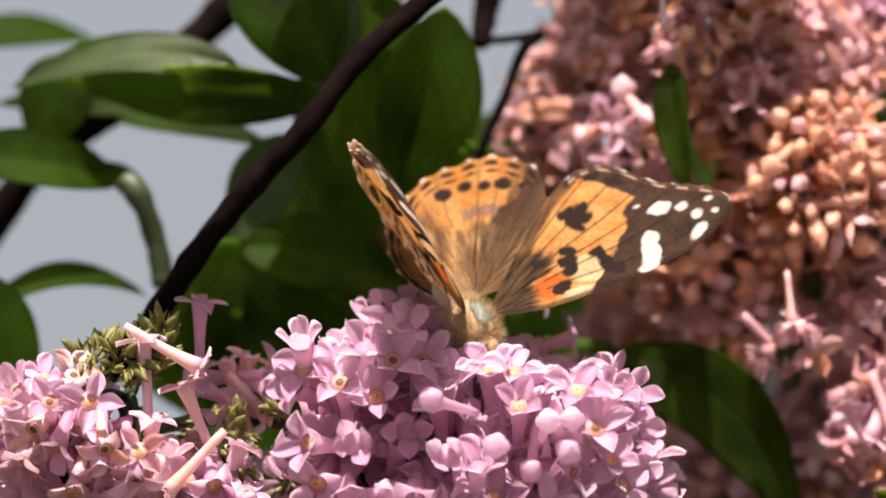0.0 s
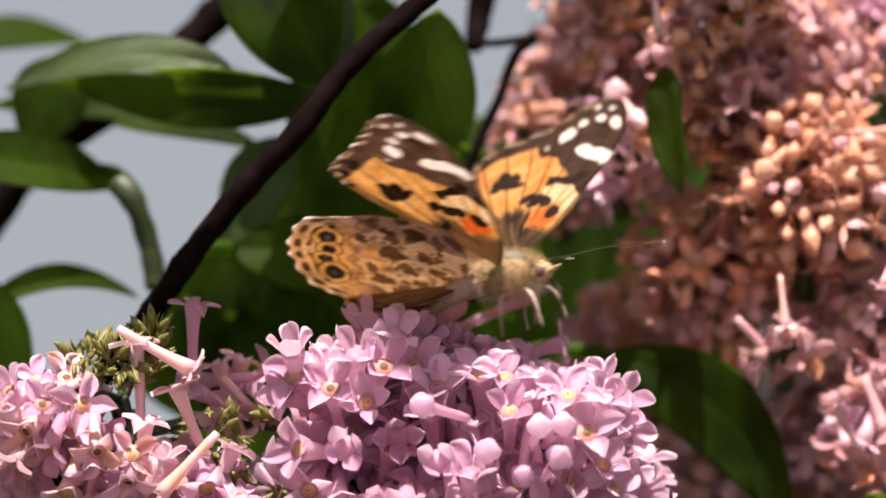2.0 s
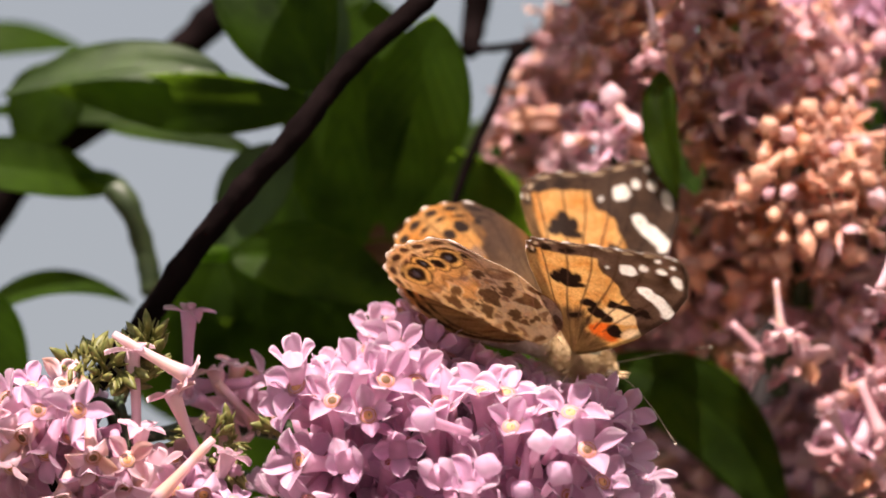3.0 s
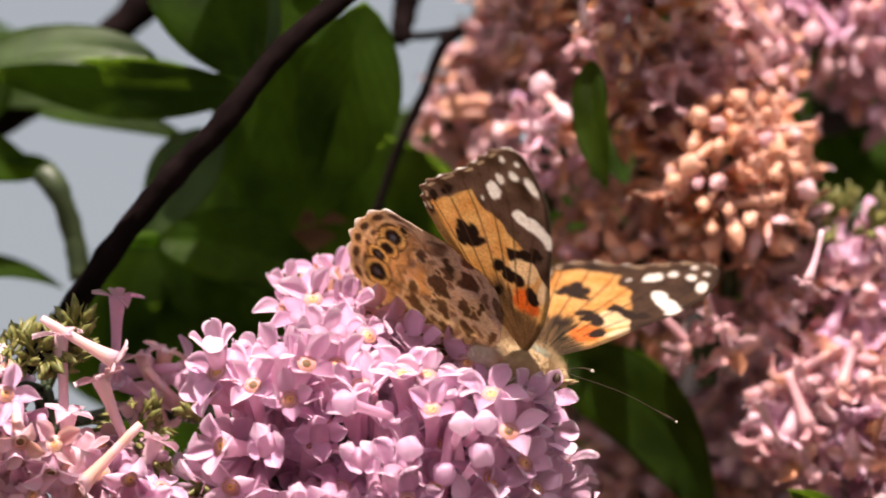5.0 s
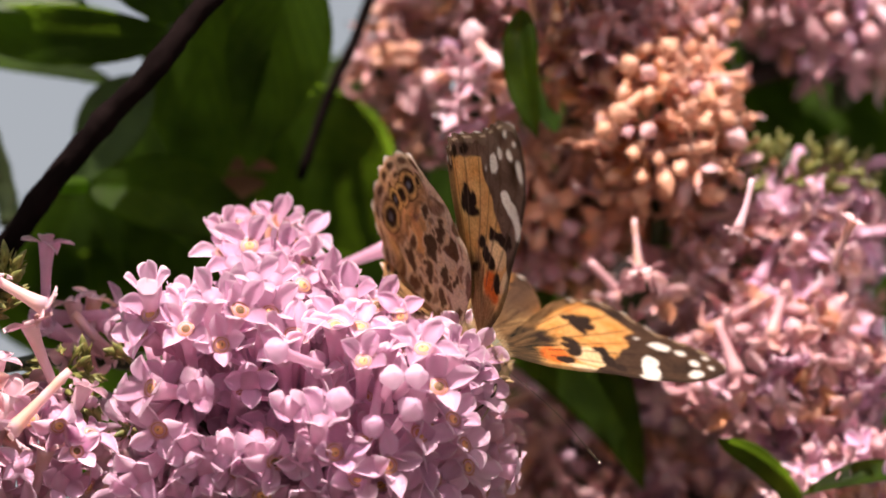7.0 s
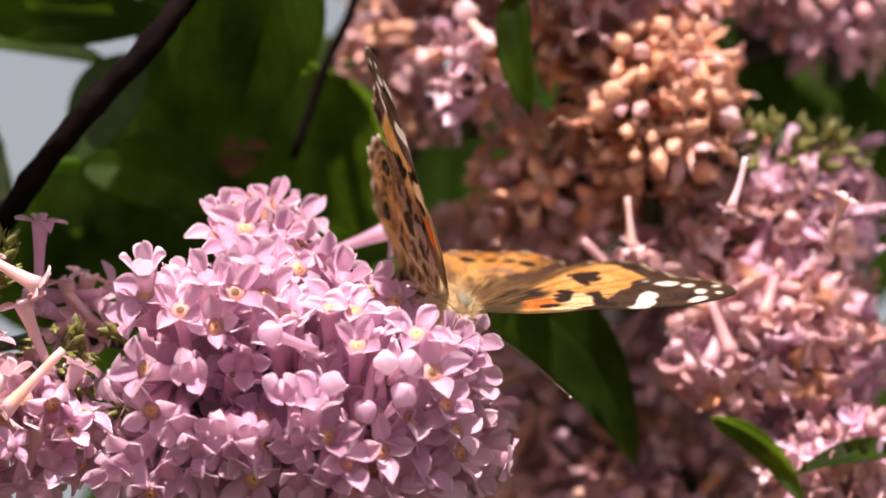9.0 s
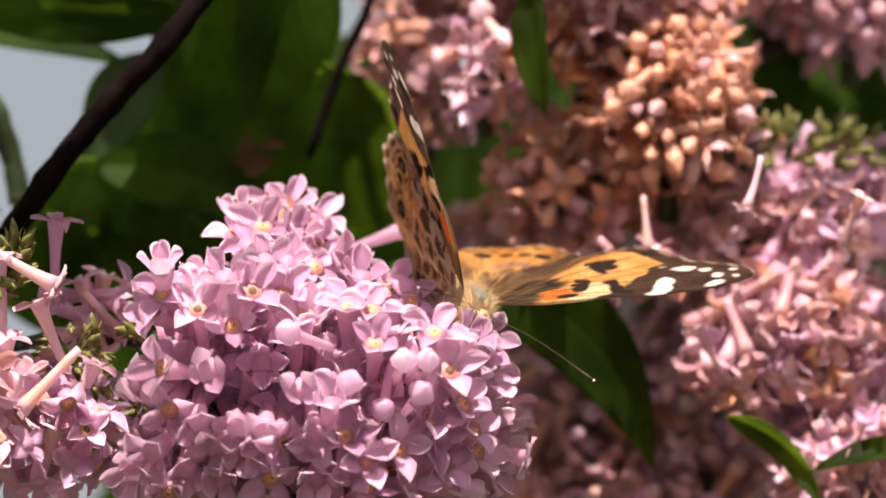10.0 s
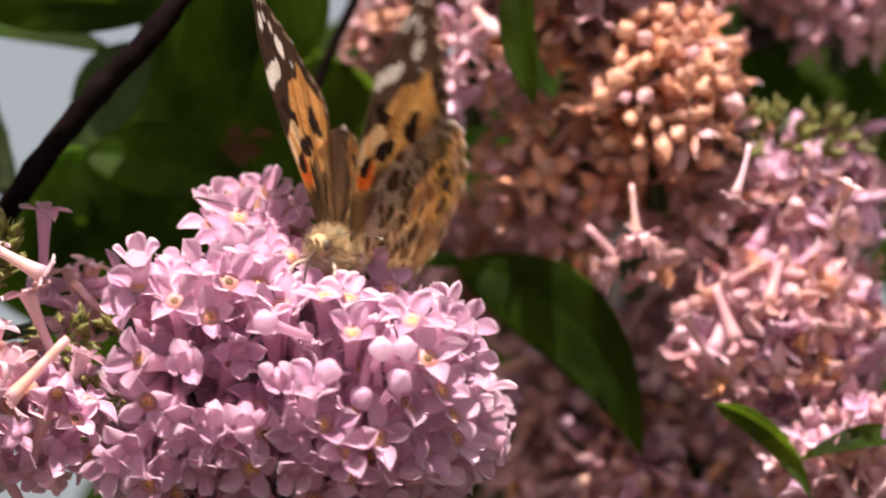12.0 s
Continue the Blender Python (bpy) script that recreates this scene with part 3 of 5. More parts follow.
CROWN = [
    (-7.58, -5.4, 10, -0.2, 1), (-4.82, -4.6, 9, 0, 0.5), (-4.17, -1.7, 16, 0, 1), (-2.04, -1.94, 16, 0.4, 0.9), (1.03, -3.0, 18, 0.7, 0.9),
    (-1.23, -5.0, 8, 0.2, 0.7), (1.23, -6.29, 10, 0.6, 0.5), (-6.26, -6.56, 5, 0.1, 0.9), (-1.92, -8.16, 2, 0.1, 0.7),
    (1.24, -8.6, 4, 0.5, 0.6), (3.81, -7.69, 8, 0.7, 0.4), (-7.6, -3.4, 13, -0.4, 0.9), (9.61, -10.46, 8, 0.2, 0.6), (12.17, -11.55, 6, 0, 0.4),
    (6.41, -9.41, 6, 0.1, 0.8),
]
MIDDLE = [
    (5.1, -13.54, -2, -0.1, 1.3), (7.78, -13.56, -4, 0.1, 1.3), (8.33, -17.39, -8, 0, 0.55), (10.85, -15.68, -5, 0.1, 1.2), (14.92, -15.74, -6, 0, 0.9),
    (16.79, -19.82, -7, 0.15, 0.5), (18.69, -16.02, -3, 0.7, 0.9), (20.45, -16.16, 0, 1, 0.7), (20.95, -20.26, -1, 1, 0.55),
    (20.19, -18.05, -2, 0.9, 0.8), (-0.61, -17.32, -4, -0.1, 0.7), (4.18, -24.21, -9, 0, 1.1), (19.93, -26.07, -4, 0.7, 0.5),
    (14.87, -25.13, -6, 0.3, 0.5), (18.51, -23.34, -5, 0.5, 0.5), (9.94, -16.05, -4, -0.2, 1.0),
]
LOW = [
    (-9.93, -21.33, -6, 0, 0), (-14.91, -21.45, -5, -0.8, 0.1), (-4.07, -20.04, -4, 0, -0.1), (0.41, -22.88, -9, 0, 0.1),
    (-13.83, -25.95, -4, -0.2, -0.4), (-10.64, -27.0, -5, 0, -0.45), (-15.41, -30.73, -4, -0.4, -0.45), (-11.56, -32.37, -4, 0, -0.5),
    (-3.09, -27.79, -7, 0, -0.5), (-0.84, -28.9, -8, 0.1, -0.45), (2.53, -27.75, -8, 0.1, -0.45), (-6.24, -27.35, -6, -0.2, -0.3),
    (5.64, -27.56, -9, 0.1, -0.5), (8.3, -30.21, -8, -0.1, -0.5), (11.65, -28.76, -8, 0, -0.5),
]
UNDER = [
    (8.49, -33.14, -6, 0, -0.5), (13.12, -32.24, -6, 0.2, -0.5), (16.74, -30.02, -5, 0.4, -0.45), (17.82, -32.33, -3, 0.5, -0.45),
    (2.83, -32.74, -7, 0, -0.5), (-2.16, -32.73, -6, -0.1, -0.5), (-7.77, -33.08, -5, -0.1, -0.5), (-17.45, -33.04, -3, -0.5, -0.45),
    (-13.26, -35.1, -4, -0.2, -0.5), (6.22, -31.9, -8, 0, -0.5), (-4.83, -30.08, -6, 0, -0.5), (-8.6, -29.69, -6, -0.2, -0.5), (15.0, -27.31, -6, 0.4, -0.45),
    (20.4, -28.55, -1, 0.6, -0.3), (4.92, -36.05, -4, 0, -0.5), (11.77, -35.64, -4, 0.1, -0.5),
]
BUDS = [
    (11.5, -19.26, -10, 0.1, 0.3), (13.99, -19.05, -9, 0.25, 0.3), (13.59, -22.7, -9, 0.2, 0.3), (5.94, -22.23, -10, -0.1, 0.6),
    (-0.65, -16.82, -9, -1, 0.3), (9.79, -23.87, -8, -0.1, -0.9),
]


def main_panicle():
    head = thing("lilac_panicle", "dense fresh lilac-pink flower panicle under the butterfly", "flower", seat(PIVOT), "lilac panicles")
    rnd = random.Random(5)
    taken = []
    for rows, shapes in ((LEFT_LOBE, ("open", "open", "half")), (MIDDLE, ("open", "open", "half")), (LOW, ("open", "open", "half")), (UNDER, ("open", "half"))):
        for u, v, d, side, up in rows:
            p = spot(u, v, d) - PIVOT
            taken.append(p)
            up = up if up > 0 else 0.8 * up if u < 3 else 0.2
            floret(head, p, (side + 0.2 * (v < -24 and u > 3), -0.8, up), rnd.choice(shapes), PETAL, rnd, rnd.uniform(1.06, 1.24))
    bm = bmesh.new()
    tube(bm, curve_of([spot(-1, -20, 13) - PIVOT, spot(-2, -12, 15) - PIVOT, spot(-3, -5, 17) - PIVOT], 8), [1.0 - 0.07 * k for k in range(9)], 7, knots=0.12)
    crown = part("crown_branchlet", bm, GREEN_STEM, head, "green branchlet with the crown of florets")
    for u, v, d, side, up in CROWN:
        p = spot(u, v, d) - PIVOT
        taken.append(p)
        ob = floret(crown, p, (side, -0.8, up), rnd.choice(("open", "half", "reflexed")), PETAL, rnd, rnd.uniform(1.0, 1.18), throat=False)
        if rnd.random() < 0.6:
            child("throat", THROATS[rnd.random() < 0.25], crown).matrix_basis = ob.matrix_basis
    for u, v, d, side, up in BUDS:
        p = spot(u, v, d) - PIVOT
        taken.append(p)
        floret(head, p, (side, -0.6, up), "bud", PETAL, rnd, 0.8)
    lobes = [(spot(2.6, -27.9, 14), (21.2, 17.5, 17.5), 175), (spot(-10.85, -15.53, 7), (5.5, 5.0, 4.5), 8), (spot(-14.6, -22.71, 4), (3.2, 4.0, 3.2), 5),
             (spot(15.6, -20.6, 6), (5.0, 6.0, 7.5), 12)]
    holes = [(spot(-16.47, -17.9, 4) - PIVOT, 7.5, 3.6), (spot(4.43, -16.91, -4) - PIVOT, 2.6, 2.0), (spot(11.92, -21.77, -6) - PIVOT, 2.4, 3.0), (spot(-8.98, -25.51, 0) - PIVOT, 2.5, 3.5)]
    kinds = ("open",) * 5 + ("half",) * 6 + ("reflexed",) * 3 + ("trumpet",)
    for middle, axes, count in lobes:
        fill(head, rnd, middle - PIVOT, axes, count, kinds, (PETAL,), 3.2, -0.8, 0.35, 0.6, taken, (0.9, 1.15), rise=0.85, holes=holes, fall=0.4)
    fill(crown, rnd, spot(-2.6, -8.6, 18) - PIVOT, (4.8, 6.0, 5.0), 6, kinds, (PETAL,), 3.7, -0.8, 0.35, 0.6, taken, (0.9, 1.15), rise=0.85, throat=False)
    low = bmesh.new()
    for middle, axes, count in ((spot(1.93, -28.5, 16), (17.5, 15.0, 15.0), 110), (spot(-1.81, -38.62, 14), (15, 14, 12), 70)):
        fill(head, rnd, middle - PIVOT, axes, count, kinds, (PETAL,), 2.5, -0.9, 0.6, 0.7, taken, joined=low, rise=0.3, holes=holes[:1], fall=0.6)
    tagged(part("floret_mass", low, PETAL, head), kind="stuff")
    for x in range(6):
        floret(crown, spot(-3.06, -3.06, 16) - PIVOT + Vector((rnd.uniform(-3, 3), rnd.uniform(-2, 2), rnd.uniform(-1.5, 1.5))), (rnd.uniform(-1, 1), -0.5, 1), "withered", PETAL_BROWN if x % 2 else PETAL_PALE, rnd, 0.85)
    for x in range(16):
        a, t = rnd.uniform(0, 6.28), rnd.uniform(0.5, 0.9)
        p = spot(-19.59, -22.4, 8) - PIVOT + Vector((3.5 * math.cos(a), rnd.uniform(-3, 3), 5 * math.sin(a)))
        floret(head, p, (rnd.uniform(-1, 1), -0.8, rnd.uniform(-0.3, 1)), "green", BUD, rnd, 0.8)
    for u, v, d, side, up in [
    (10.67, -4.62, 26, 1, 0.45), (14.1, -9.92, 18, 1, 0.3), (25.64, -28.95, 2, 1, -0.2)]:
        floret(head, spot(u, v, d) - PIVOT, (side, -0.2, up), "trumpet", PETAL, rnd, 1.0)
    rachis(head, rnd, spot(1, -28.63, 13) - PIVOT, (20, 15, 20), Vector((-12, 10, -3)), 26)
    return head, crown


PANICLE, CROWN_PART = main_panicle()


# ---- the half-faded panicle beside it ----
def side_panicle():
    head = thing("lilac_panicle", "pale half-open lilac panicle with long tubes and green buds", "flower", HOME, "lilac panicles")
    rnd = random.Random(8)
    taken = []
    rows = [
        (-43.42, -16.91, -4, 0, 0.4), (-39.05, -16.91, -5, 0.2, 0.3), (-37.37, -22.08, -5, 0.1, -0.5), (-42.67, -21.77, -3, -0.3, -0.8),
        (-46.41, -23.33, -2, -0.4, -0.9), (-33.62, -22.4, -3, 0.1, 0.3), (-47.04, -15.53, -1, -0.7, 0.6), (-44.23, -14.29, 1, -0.3, 0.9),
        (-40.8, -13.97, 2, 0.2, 0.9), (-45.17, -19.9, -2, -0.6, -0.6), (-37.68, -24.27, -4, 0, -1), (-33.94, -25.51, -4, 0.2, -1),
        (-40.8, -26.76, -3, -0.2, -0.8), (-25.2, -26.14, -3, 0.2, -0.5), (-28.32, -25.51, -1, 0, 0.4),
    ]
    for u, v, d, side, up in rows:
        p = spot(u, v, d)
        taken.append(p)
        floret(head, p, (side, -0.8, up), "open", rnd.choice((PETAL, PETAL_PALE)), rnd, rnd.uniform(0.95, 1.1))
    long_tubes = [
        (-27.0, -13.0, 1, 1, -0.5), (-28.57, -15.16, 0, -0.35, 0.9), (-33.19, -10.23, 2, -0.15, 1),
        (-30.51, -26.89, -3, -0.7, -0.75), (-32.06, -18.96, 0, 0.1, 1), (-26.76, -6.05, 8, 0.05, 1), (-47.66, -18.96, -1, -0.9, -0.5),
        (-22.4, -21.77, 2, 0.4, 0.9), (-23.96, -12.41, 12, -0.3, 1),
        (-21.46, -12.1, 13, 0.2, 1),
    ]
    for u, v, d, side, up in long_tubes:
        p = spot(u, v, d)
        taken.append(p)
        floret(head, p, (side, -0.12, up), "trumpet", PETAL if v > -7 else PETAL_PALE, rnd, 1.0)
    fill(head, rnd, spot(-43.29, -22.4, 8), (9.5, 8, 8), 42, ("open", "half", "reflexed", "trumpet"), (PETAL_PALE, PETAL), 3.4, -0.9, 0.5, 0.6, taken)
    fill(head, rnd, spot(-30.5, -29.0, 4), (11, 8, 7), 52, ("half", "reflexed", "trumpet", "open"), (PETAL_PALE, PETAL), 3.3, -0.9, 0.5, 0.6, taken, rise=0.5)
    fill(head, rnd, spot(-22.4, -15.85, 13), (4.6, 3, 4.4), 17, ("half", "reflexed", "open"), (PETAL_PALE, PETAL), 3.0, -0.9, 0.5, 0.6, taken, (0.8, 0.95))
    buds = []
    fill(head, rnd, spot(-35.81, -12.41, 4), (5.0, 3, 2.4), 34, ("green",), (BUD,), 1.1, -0.9, 0.6, 1.0, buds, (0.55, 1.0), rise=0.4)
    fill(head, rnd, spot(-31.13, -9.61, 6), (1.3, 1.3, 2.6), 8, ("green",), (BUD,), 1.2, -0.9, 0.6, 0.4, buds, (0.6, 0.95), rise=0.8)
    fill(head, rnd, spot(-24.58, -21.77, 6), (4.0, 3, 4.0), 24, ("green",), (BUD,), 1.0, -0.9, 0.6, 0.8, buds, (0.4, 0.8))
    rachis(head, rnd, spot(-34.56, -19.9, 8), (12, 8, 8), spot(-13.97, -19.28, 16), 14)


side_panicle()


# ---- fading panicles behind ----
def old_panicle(seed, label, lobes, shapes, mats, tubes=()):
    head = thing("lilac_panicle", label, "flower", HOME, "lilac panicles")
    rnd = random.Random(seed)
    for middle, axes, count, tint in lobes:
        kinds, gap, sizes = {4: (BALLED, 2.3, (0.65, 1.05)), 3: (STARRY, 2.8, (0.7, 1.0))}.get(tint, (shapes, 3.0, (0.8, 1.15)))
        fill(head, rnd, middle, axes, count, kinds, mats[tint], gap, -0.95, 0.5, 0.75, None, sizes, 0.45, 0.72, throat=False)
        rachis(head, rnd, middle, axes, middle + Vector((0, 6, -axes[2] * 1.3)), 8)
    for u, v, d, side, up in tubes:
        floret(head, spot(u, v, d), (side, -0.2, up), "trumpet", PETAL_PALE if up < 0 else PETAL_OLD, rnd, 0.64)
    return head


MIXES = ((PETAL_PALE, PETAL, PETAL_OLD, PETAL_OLD), (PETAL_OLD, PETAL_OLD, PETAL_OLD, PETAL_BROWN), (PETAL_OLD, PETAL_OLD, PETAL_BROWN, PETAL_BROWN), (PETAL_OLD, PETAL_OLD, PETAL_BROWN), (PETAL_BROWN, PETAL_BROWN, PETAL_BROWN, PETAL_OLD))
BALLED = ("shrivelled",) * 6 + ("withered", "withered", "trumpet")
STARRY = ("half", "half", "reflexed", "withered", "withered", "trumpet", "shrivelled")
WILTED = ("shrivelled",) * 6 + ("withered",) * 3 + ("half", "trumpet", "trumpet", "trumpet", "reflexed")
old_panicle(11, "faded pink lilac panicle hanging behind the twig", [(spot(20.02, 24.39, 44), (5.0, 6, 9), 70, 3), (spot(20.34, 11.6, 38), (4.5, 5, 6.0), 36, 0), (spot(11.6, 13.2, 54), (4.4, 5, 6), 30, 1), (spot(16.2, 22.0, 56), (4.5, 4, 6), 24, 1), (spot(14.1, 6.3, 56), (5, 5, 4), 18, 1), (spot(13.4, 18.6, 60), (3.6, 4, 4.5), 20, 1)], WILTED, MIXES)
old_panicle(12, "large withered lilac panicle, orange-brown where the sun strikes", [(spot(31.57, 22.52, 38), (8, 7, 13), 150, 3), (spot(40.92, 7.24, 36), (8.5, 8, 10.0), 190, 4), (spot(30.63, -0.87, 44), (10, 7, 9), 85, 2), (spot(24.08, -11.17, 62), (11, 7, 8), 70, 1), (spot(40.92, 19.4, 42), (6.5, 6, 8), 70, 3)], WILTED, MIXES,
            [
    (24.45, 24.39, 30, 0, -1), (50.2, 13.5, 32, 1, 0.05)])
old_panicle(13, "pale pink lilac panicle high behind, out of focus", [(spot(50.9, 25.02, 54), (13, 8, 8), 90, 0), (spot(60.89, 20.02, 54), (9, 8, 8), 60, 0)], WILTED, MIXES)
old_panicle(14, "pink lilac panicle with open and fading florets and green bud tips", [(spot(53.4, -8.05, 42), (12, 8, 10), 110, 0), (spot(54.96, -19.9, 34), (12, 8, 9), 110, 0), (spot(58.39, -2.43, 42), (8, 6, 5), 40, 0), (spot(62.13, -33.62, 30), (9, 8, 7), 55, 0), (spot(38.6, -11.2, 30), (3.2, 2.5, 3.0), 16, 1)],
            ("open", "half", "withered", "reflexed", "trumpet", "trumpet"), MIXES, [
    (38.6, -8.2, 26, 0.1, -1), (49.4, -3.6, 18, -0.45, -1), (44.2, -17.0, 22, -0.5, 1), (62.13, -2.43, 14, 0.5, 1)])
old_panicle(15, "brown-pink withered lilac panicle in the shade below", [(spot(31.0, -29.5, 54), (10, 8, 11), 90, 0), (spot(44.67, -24.89, 53), (9, 8, 13), 110, 0), (spot(44.67, -36.12, 46), (12, 8, 6), 55, 0)], WILTED, MIXES)


def bud_tips():
    tips = thing("lilac_panicle", "young lilac panicle of small green buds", "flower", HOME, "lilac panicles")
    rnd = random.Random(17)
    fill(tips, rnd, spot(55.9, 2.56, 40), (9, 5, 3.6), 52, ("green",), (BUD,), 0.9, -0.6, 0.5, 0.8, None, (0.45, 0.95), rise=0.6)
    rachis(tips, rnd, spot(55.9, 2.56, 40), (8, 3, 2), spot(55.9, -1.81, 44), 8)


bud_tips()


# ---- butterfly ----
def wing_material():
    m, nt, p = material("wing_scales", 0.75, 0.62, spec=0.2)
    a = nt.nodes.new("ShaderNodeAttribute")
    a.attribute_name = "tone"
    fine, dust = noise_of(nt, 3600, 3, 0.7), noise_of(nt, 1100, 4, 0.7)
    base = mixed(nt, 1.0, a.outputs["Color"], ramp(nt, fine.outputs[0], (0.34, (0.72, 0.69, 0.66)), (0.66, (1.2, 1.2, 1.18))), "MULTIPLY")
    base = mixed(nt, 1.0, base, ramp(nt, dust.outputs[0], (0.32, (0.86, 0.80, 0.76)), (0.5, (1.0, 1.0, 1.0)), (0.72, (1.08, 1.1, 1.1))), "MULTIPLY")
    nt.links.new(base, p.inputs["Base Color"])
    nt.links.new(thin(nt, base, 0.64), translucent_of(nt).inputs["Color"])
    bumped(nt, p, fine.outputs[0], 0.3, 0.00005)
    return m


WING = wing_material()
FUR = plain("golden_fur", (0.28, 0.18, 0.09), (0.48, 0.34, 0.18), 1500, 0.8, 0.6)
FUR_PALE = plain("pale_fur", (0.30, 0.23, 0.17), (0.46, 0.38, 0.30), 1500, 0.8, 0.6)
SHELL = plain("grey_green_back", (0.09, 0.12, 0.09), (0.16, 0.19, 0.14), 900, 0.5, 0.4)
EYE_DARK = plain("compound_eye", (0.07, 0.045, 0.03), (0.14, 0.095, 0.065), 3000, 0.45, 0.2)
HORN = plain("antenna_shaft", (0.03, 0.018, 0.010), (0.07, 0.042, 0.024), 3000, 0.7, 0.2)
HORN_TIP = plain("antenna_tip", (0.75, 0.66, 0.5), (0.85, 0.78, 0.62), 3000, 0.5, 0.2)
ORANGE, RED, CREAM = Vector((0.57, 0.255, 0.065)), Vector((0.68, 0.17, 0.03)), Vector((0.74, 0.48, 0.20))
BLACK, BROWN, WHITE = Vector((0.027, 0.014, 0.009)), Vector((0.14, 0.074, 0.042)), Vector((0.80, 0.75, 0.70))
GREY = Vector((0.42, 0.29, 0.23))
TAN, OLIVE = Vector((0.25, 0.135, 0.06)), Vector((0.045, 0.028, 0.013))


def soft(x, edge, width=0.25):
    """0 below the edge, 1 above it, eased over the width."""
    f = min(1.0, max(0.0, (x - edge) / width + 0.5))
    return f * f * (3 - 2 * f)


def blot(c, color, x, y, cx, cy, rx, ry, turn=0.0, rough=0.25, edge=0.3):
    """Lays a blotch with a ragged edge over the colour c."""
    if abs(x - cx) > rx * 2 + ry or abs(y - cy) > ry * 2 + rx:
        return c
    a = radians(turn)
    dx, dy = x - cx, y - cy
    px, py = dx * math.cos(a) + dy * math.sin(a), dy * math.cos(a) - dx * math.sin(a)
    r = math.hypot(px / rx, py / ry) + rough * noise.noise(Vector((x * 1.3, y * 1.3, cx)))
    return c.lerp(color, 1 - soft(r, 1.0, edge / min(rx, ry)))


COSTA = ((0, -0.3), (2.5, -1.6), (5.2, -2.7), (8.7, -3.5), (12, -3.7), (16.1, -4.3), (21.5, -3.9), (25, -2.4), (27.1, -1.0), (27.6, 0.1))
REAR = ((0, 0.3), (3, 3.2), (6.6, 6.5), (10.8, 10.2), (13.1, 11.7), (15.1, 12.4), (16.9, 12.2), (18.7, 10.6), (20.3, 8.5), (21.9, 6.5), (24.2, 4.5), (26.4, 2.6), (27.4, 1.0), (27.6, 0.3))
BORDER = ((-4, 9.5), (-3, 10.6), (-1.5, 12.6), (-0.3, 14.1), (1.4, 15.6), (2.3, 17.0), (4.4, 17.3), (5.2, 17.9), (5.8, 19.2), (7, 18.2), (9, 17.0), (11, 15.4), (12.5, 14))
SPOTS = ((17.7, -1.9, 1.9, 1.0, 68), (18.3, -0.3, 1.0, 0.85, 20), (17.0, -3.5, 1.3, 0.7, 10), (20.7, 2.8, 1.2, 0.95, 0), (22.8, 1.8, 0.7, 0.5, 0), (23.8, 0.1, 0.65, 0.55, 0), (23.1, -1.9, 1.25, 0.6, 35), (25.6, 1.3, 0.45, 0.3, 0), (25.6, -0.4, 0.35, 0.3, 0), (18.7, 4.4, 0.35, 0.2, 0))
MARKS = ((12.9, 6.7, 1.6, 0.85, 25), (12.1, 7.3, 0.95, 0.8, 0), (12.5, 5.6, 0.8, 1.0, 0), (13.6, 5.8, 0.85, 0.6, 30), (10.4, 2.8, 1.2, 0.75, -35), (9.7, 1.7, 0.95, 1.0, 0), (9.6, 0.5, 1.1, 0.7, 20), (7.8, -1.2, 1.0, 0.85, 20), (12.9, 0.6, 0.7, 1.2, 15), (13.2, -0.9, 0.75, 1.1, -10), (13.9, -1.9, 0.9, 0.8, 0), (6.9, 3.1, 0.8, 0.5, -20), (16.2, 10.6, 0.9, 0.55, 0), (18.0, 8.8, 0.8, 0.55, -40), (14.0, 11.2, 0.7, 0.4, 0))


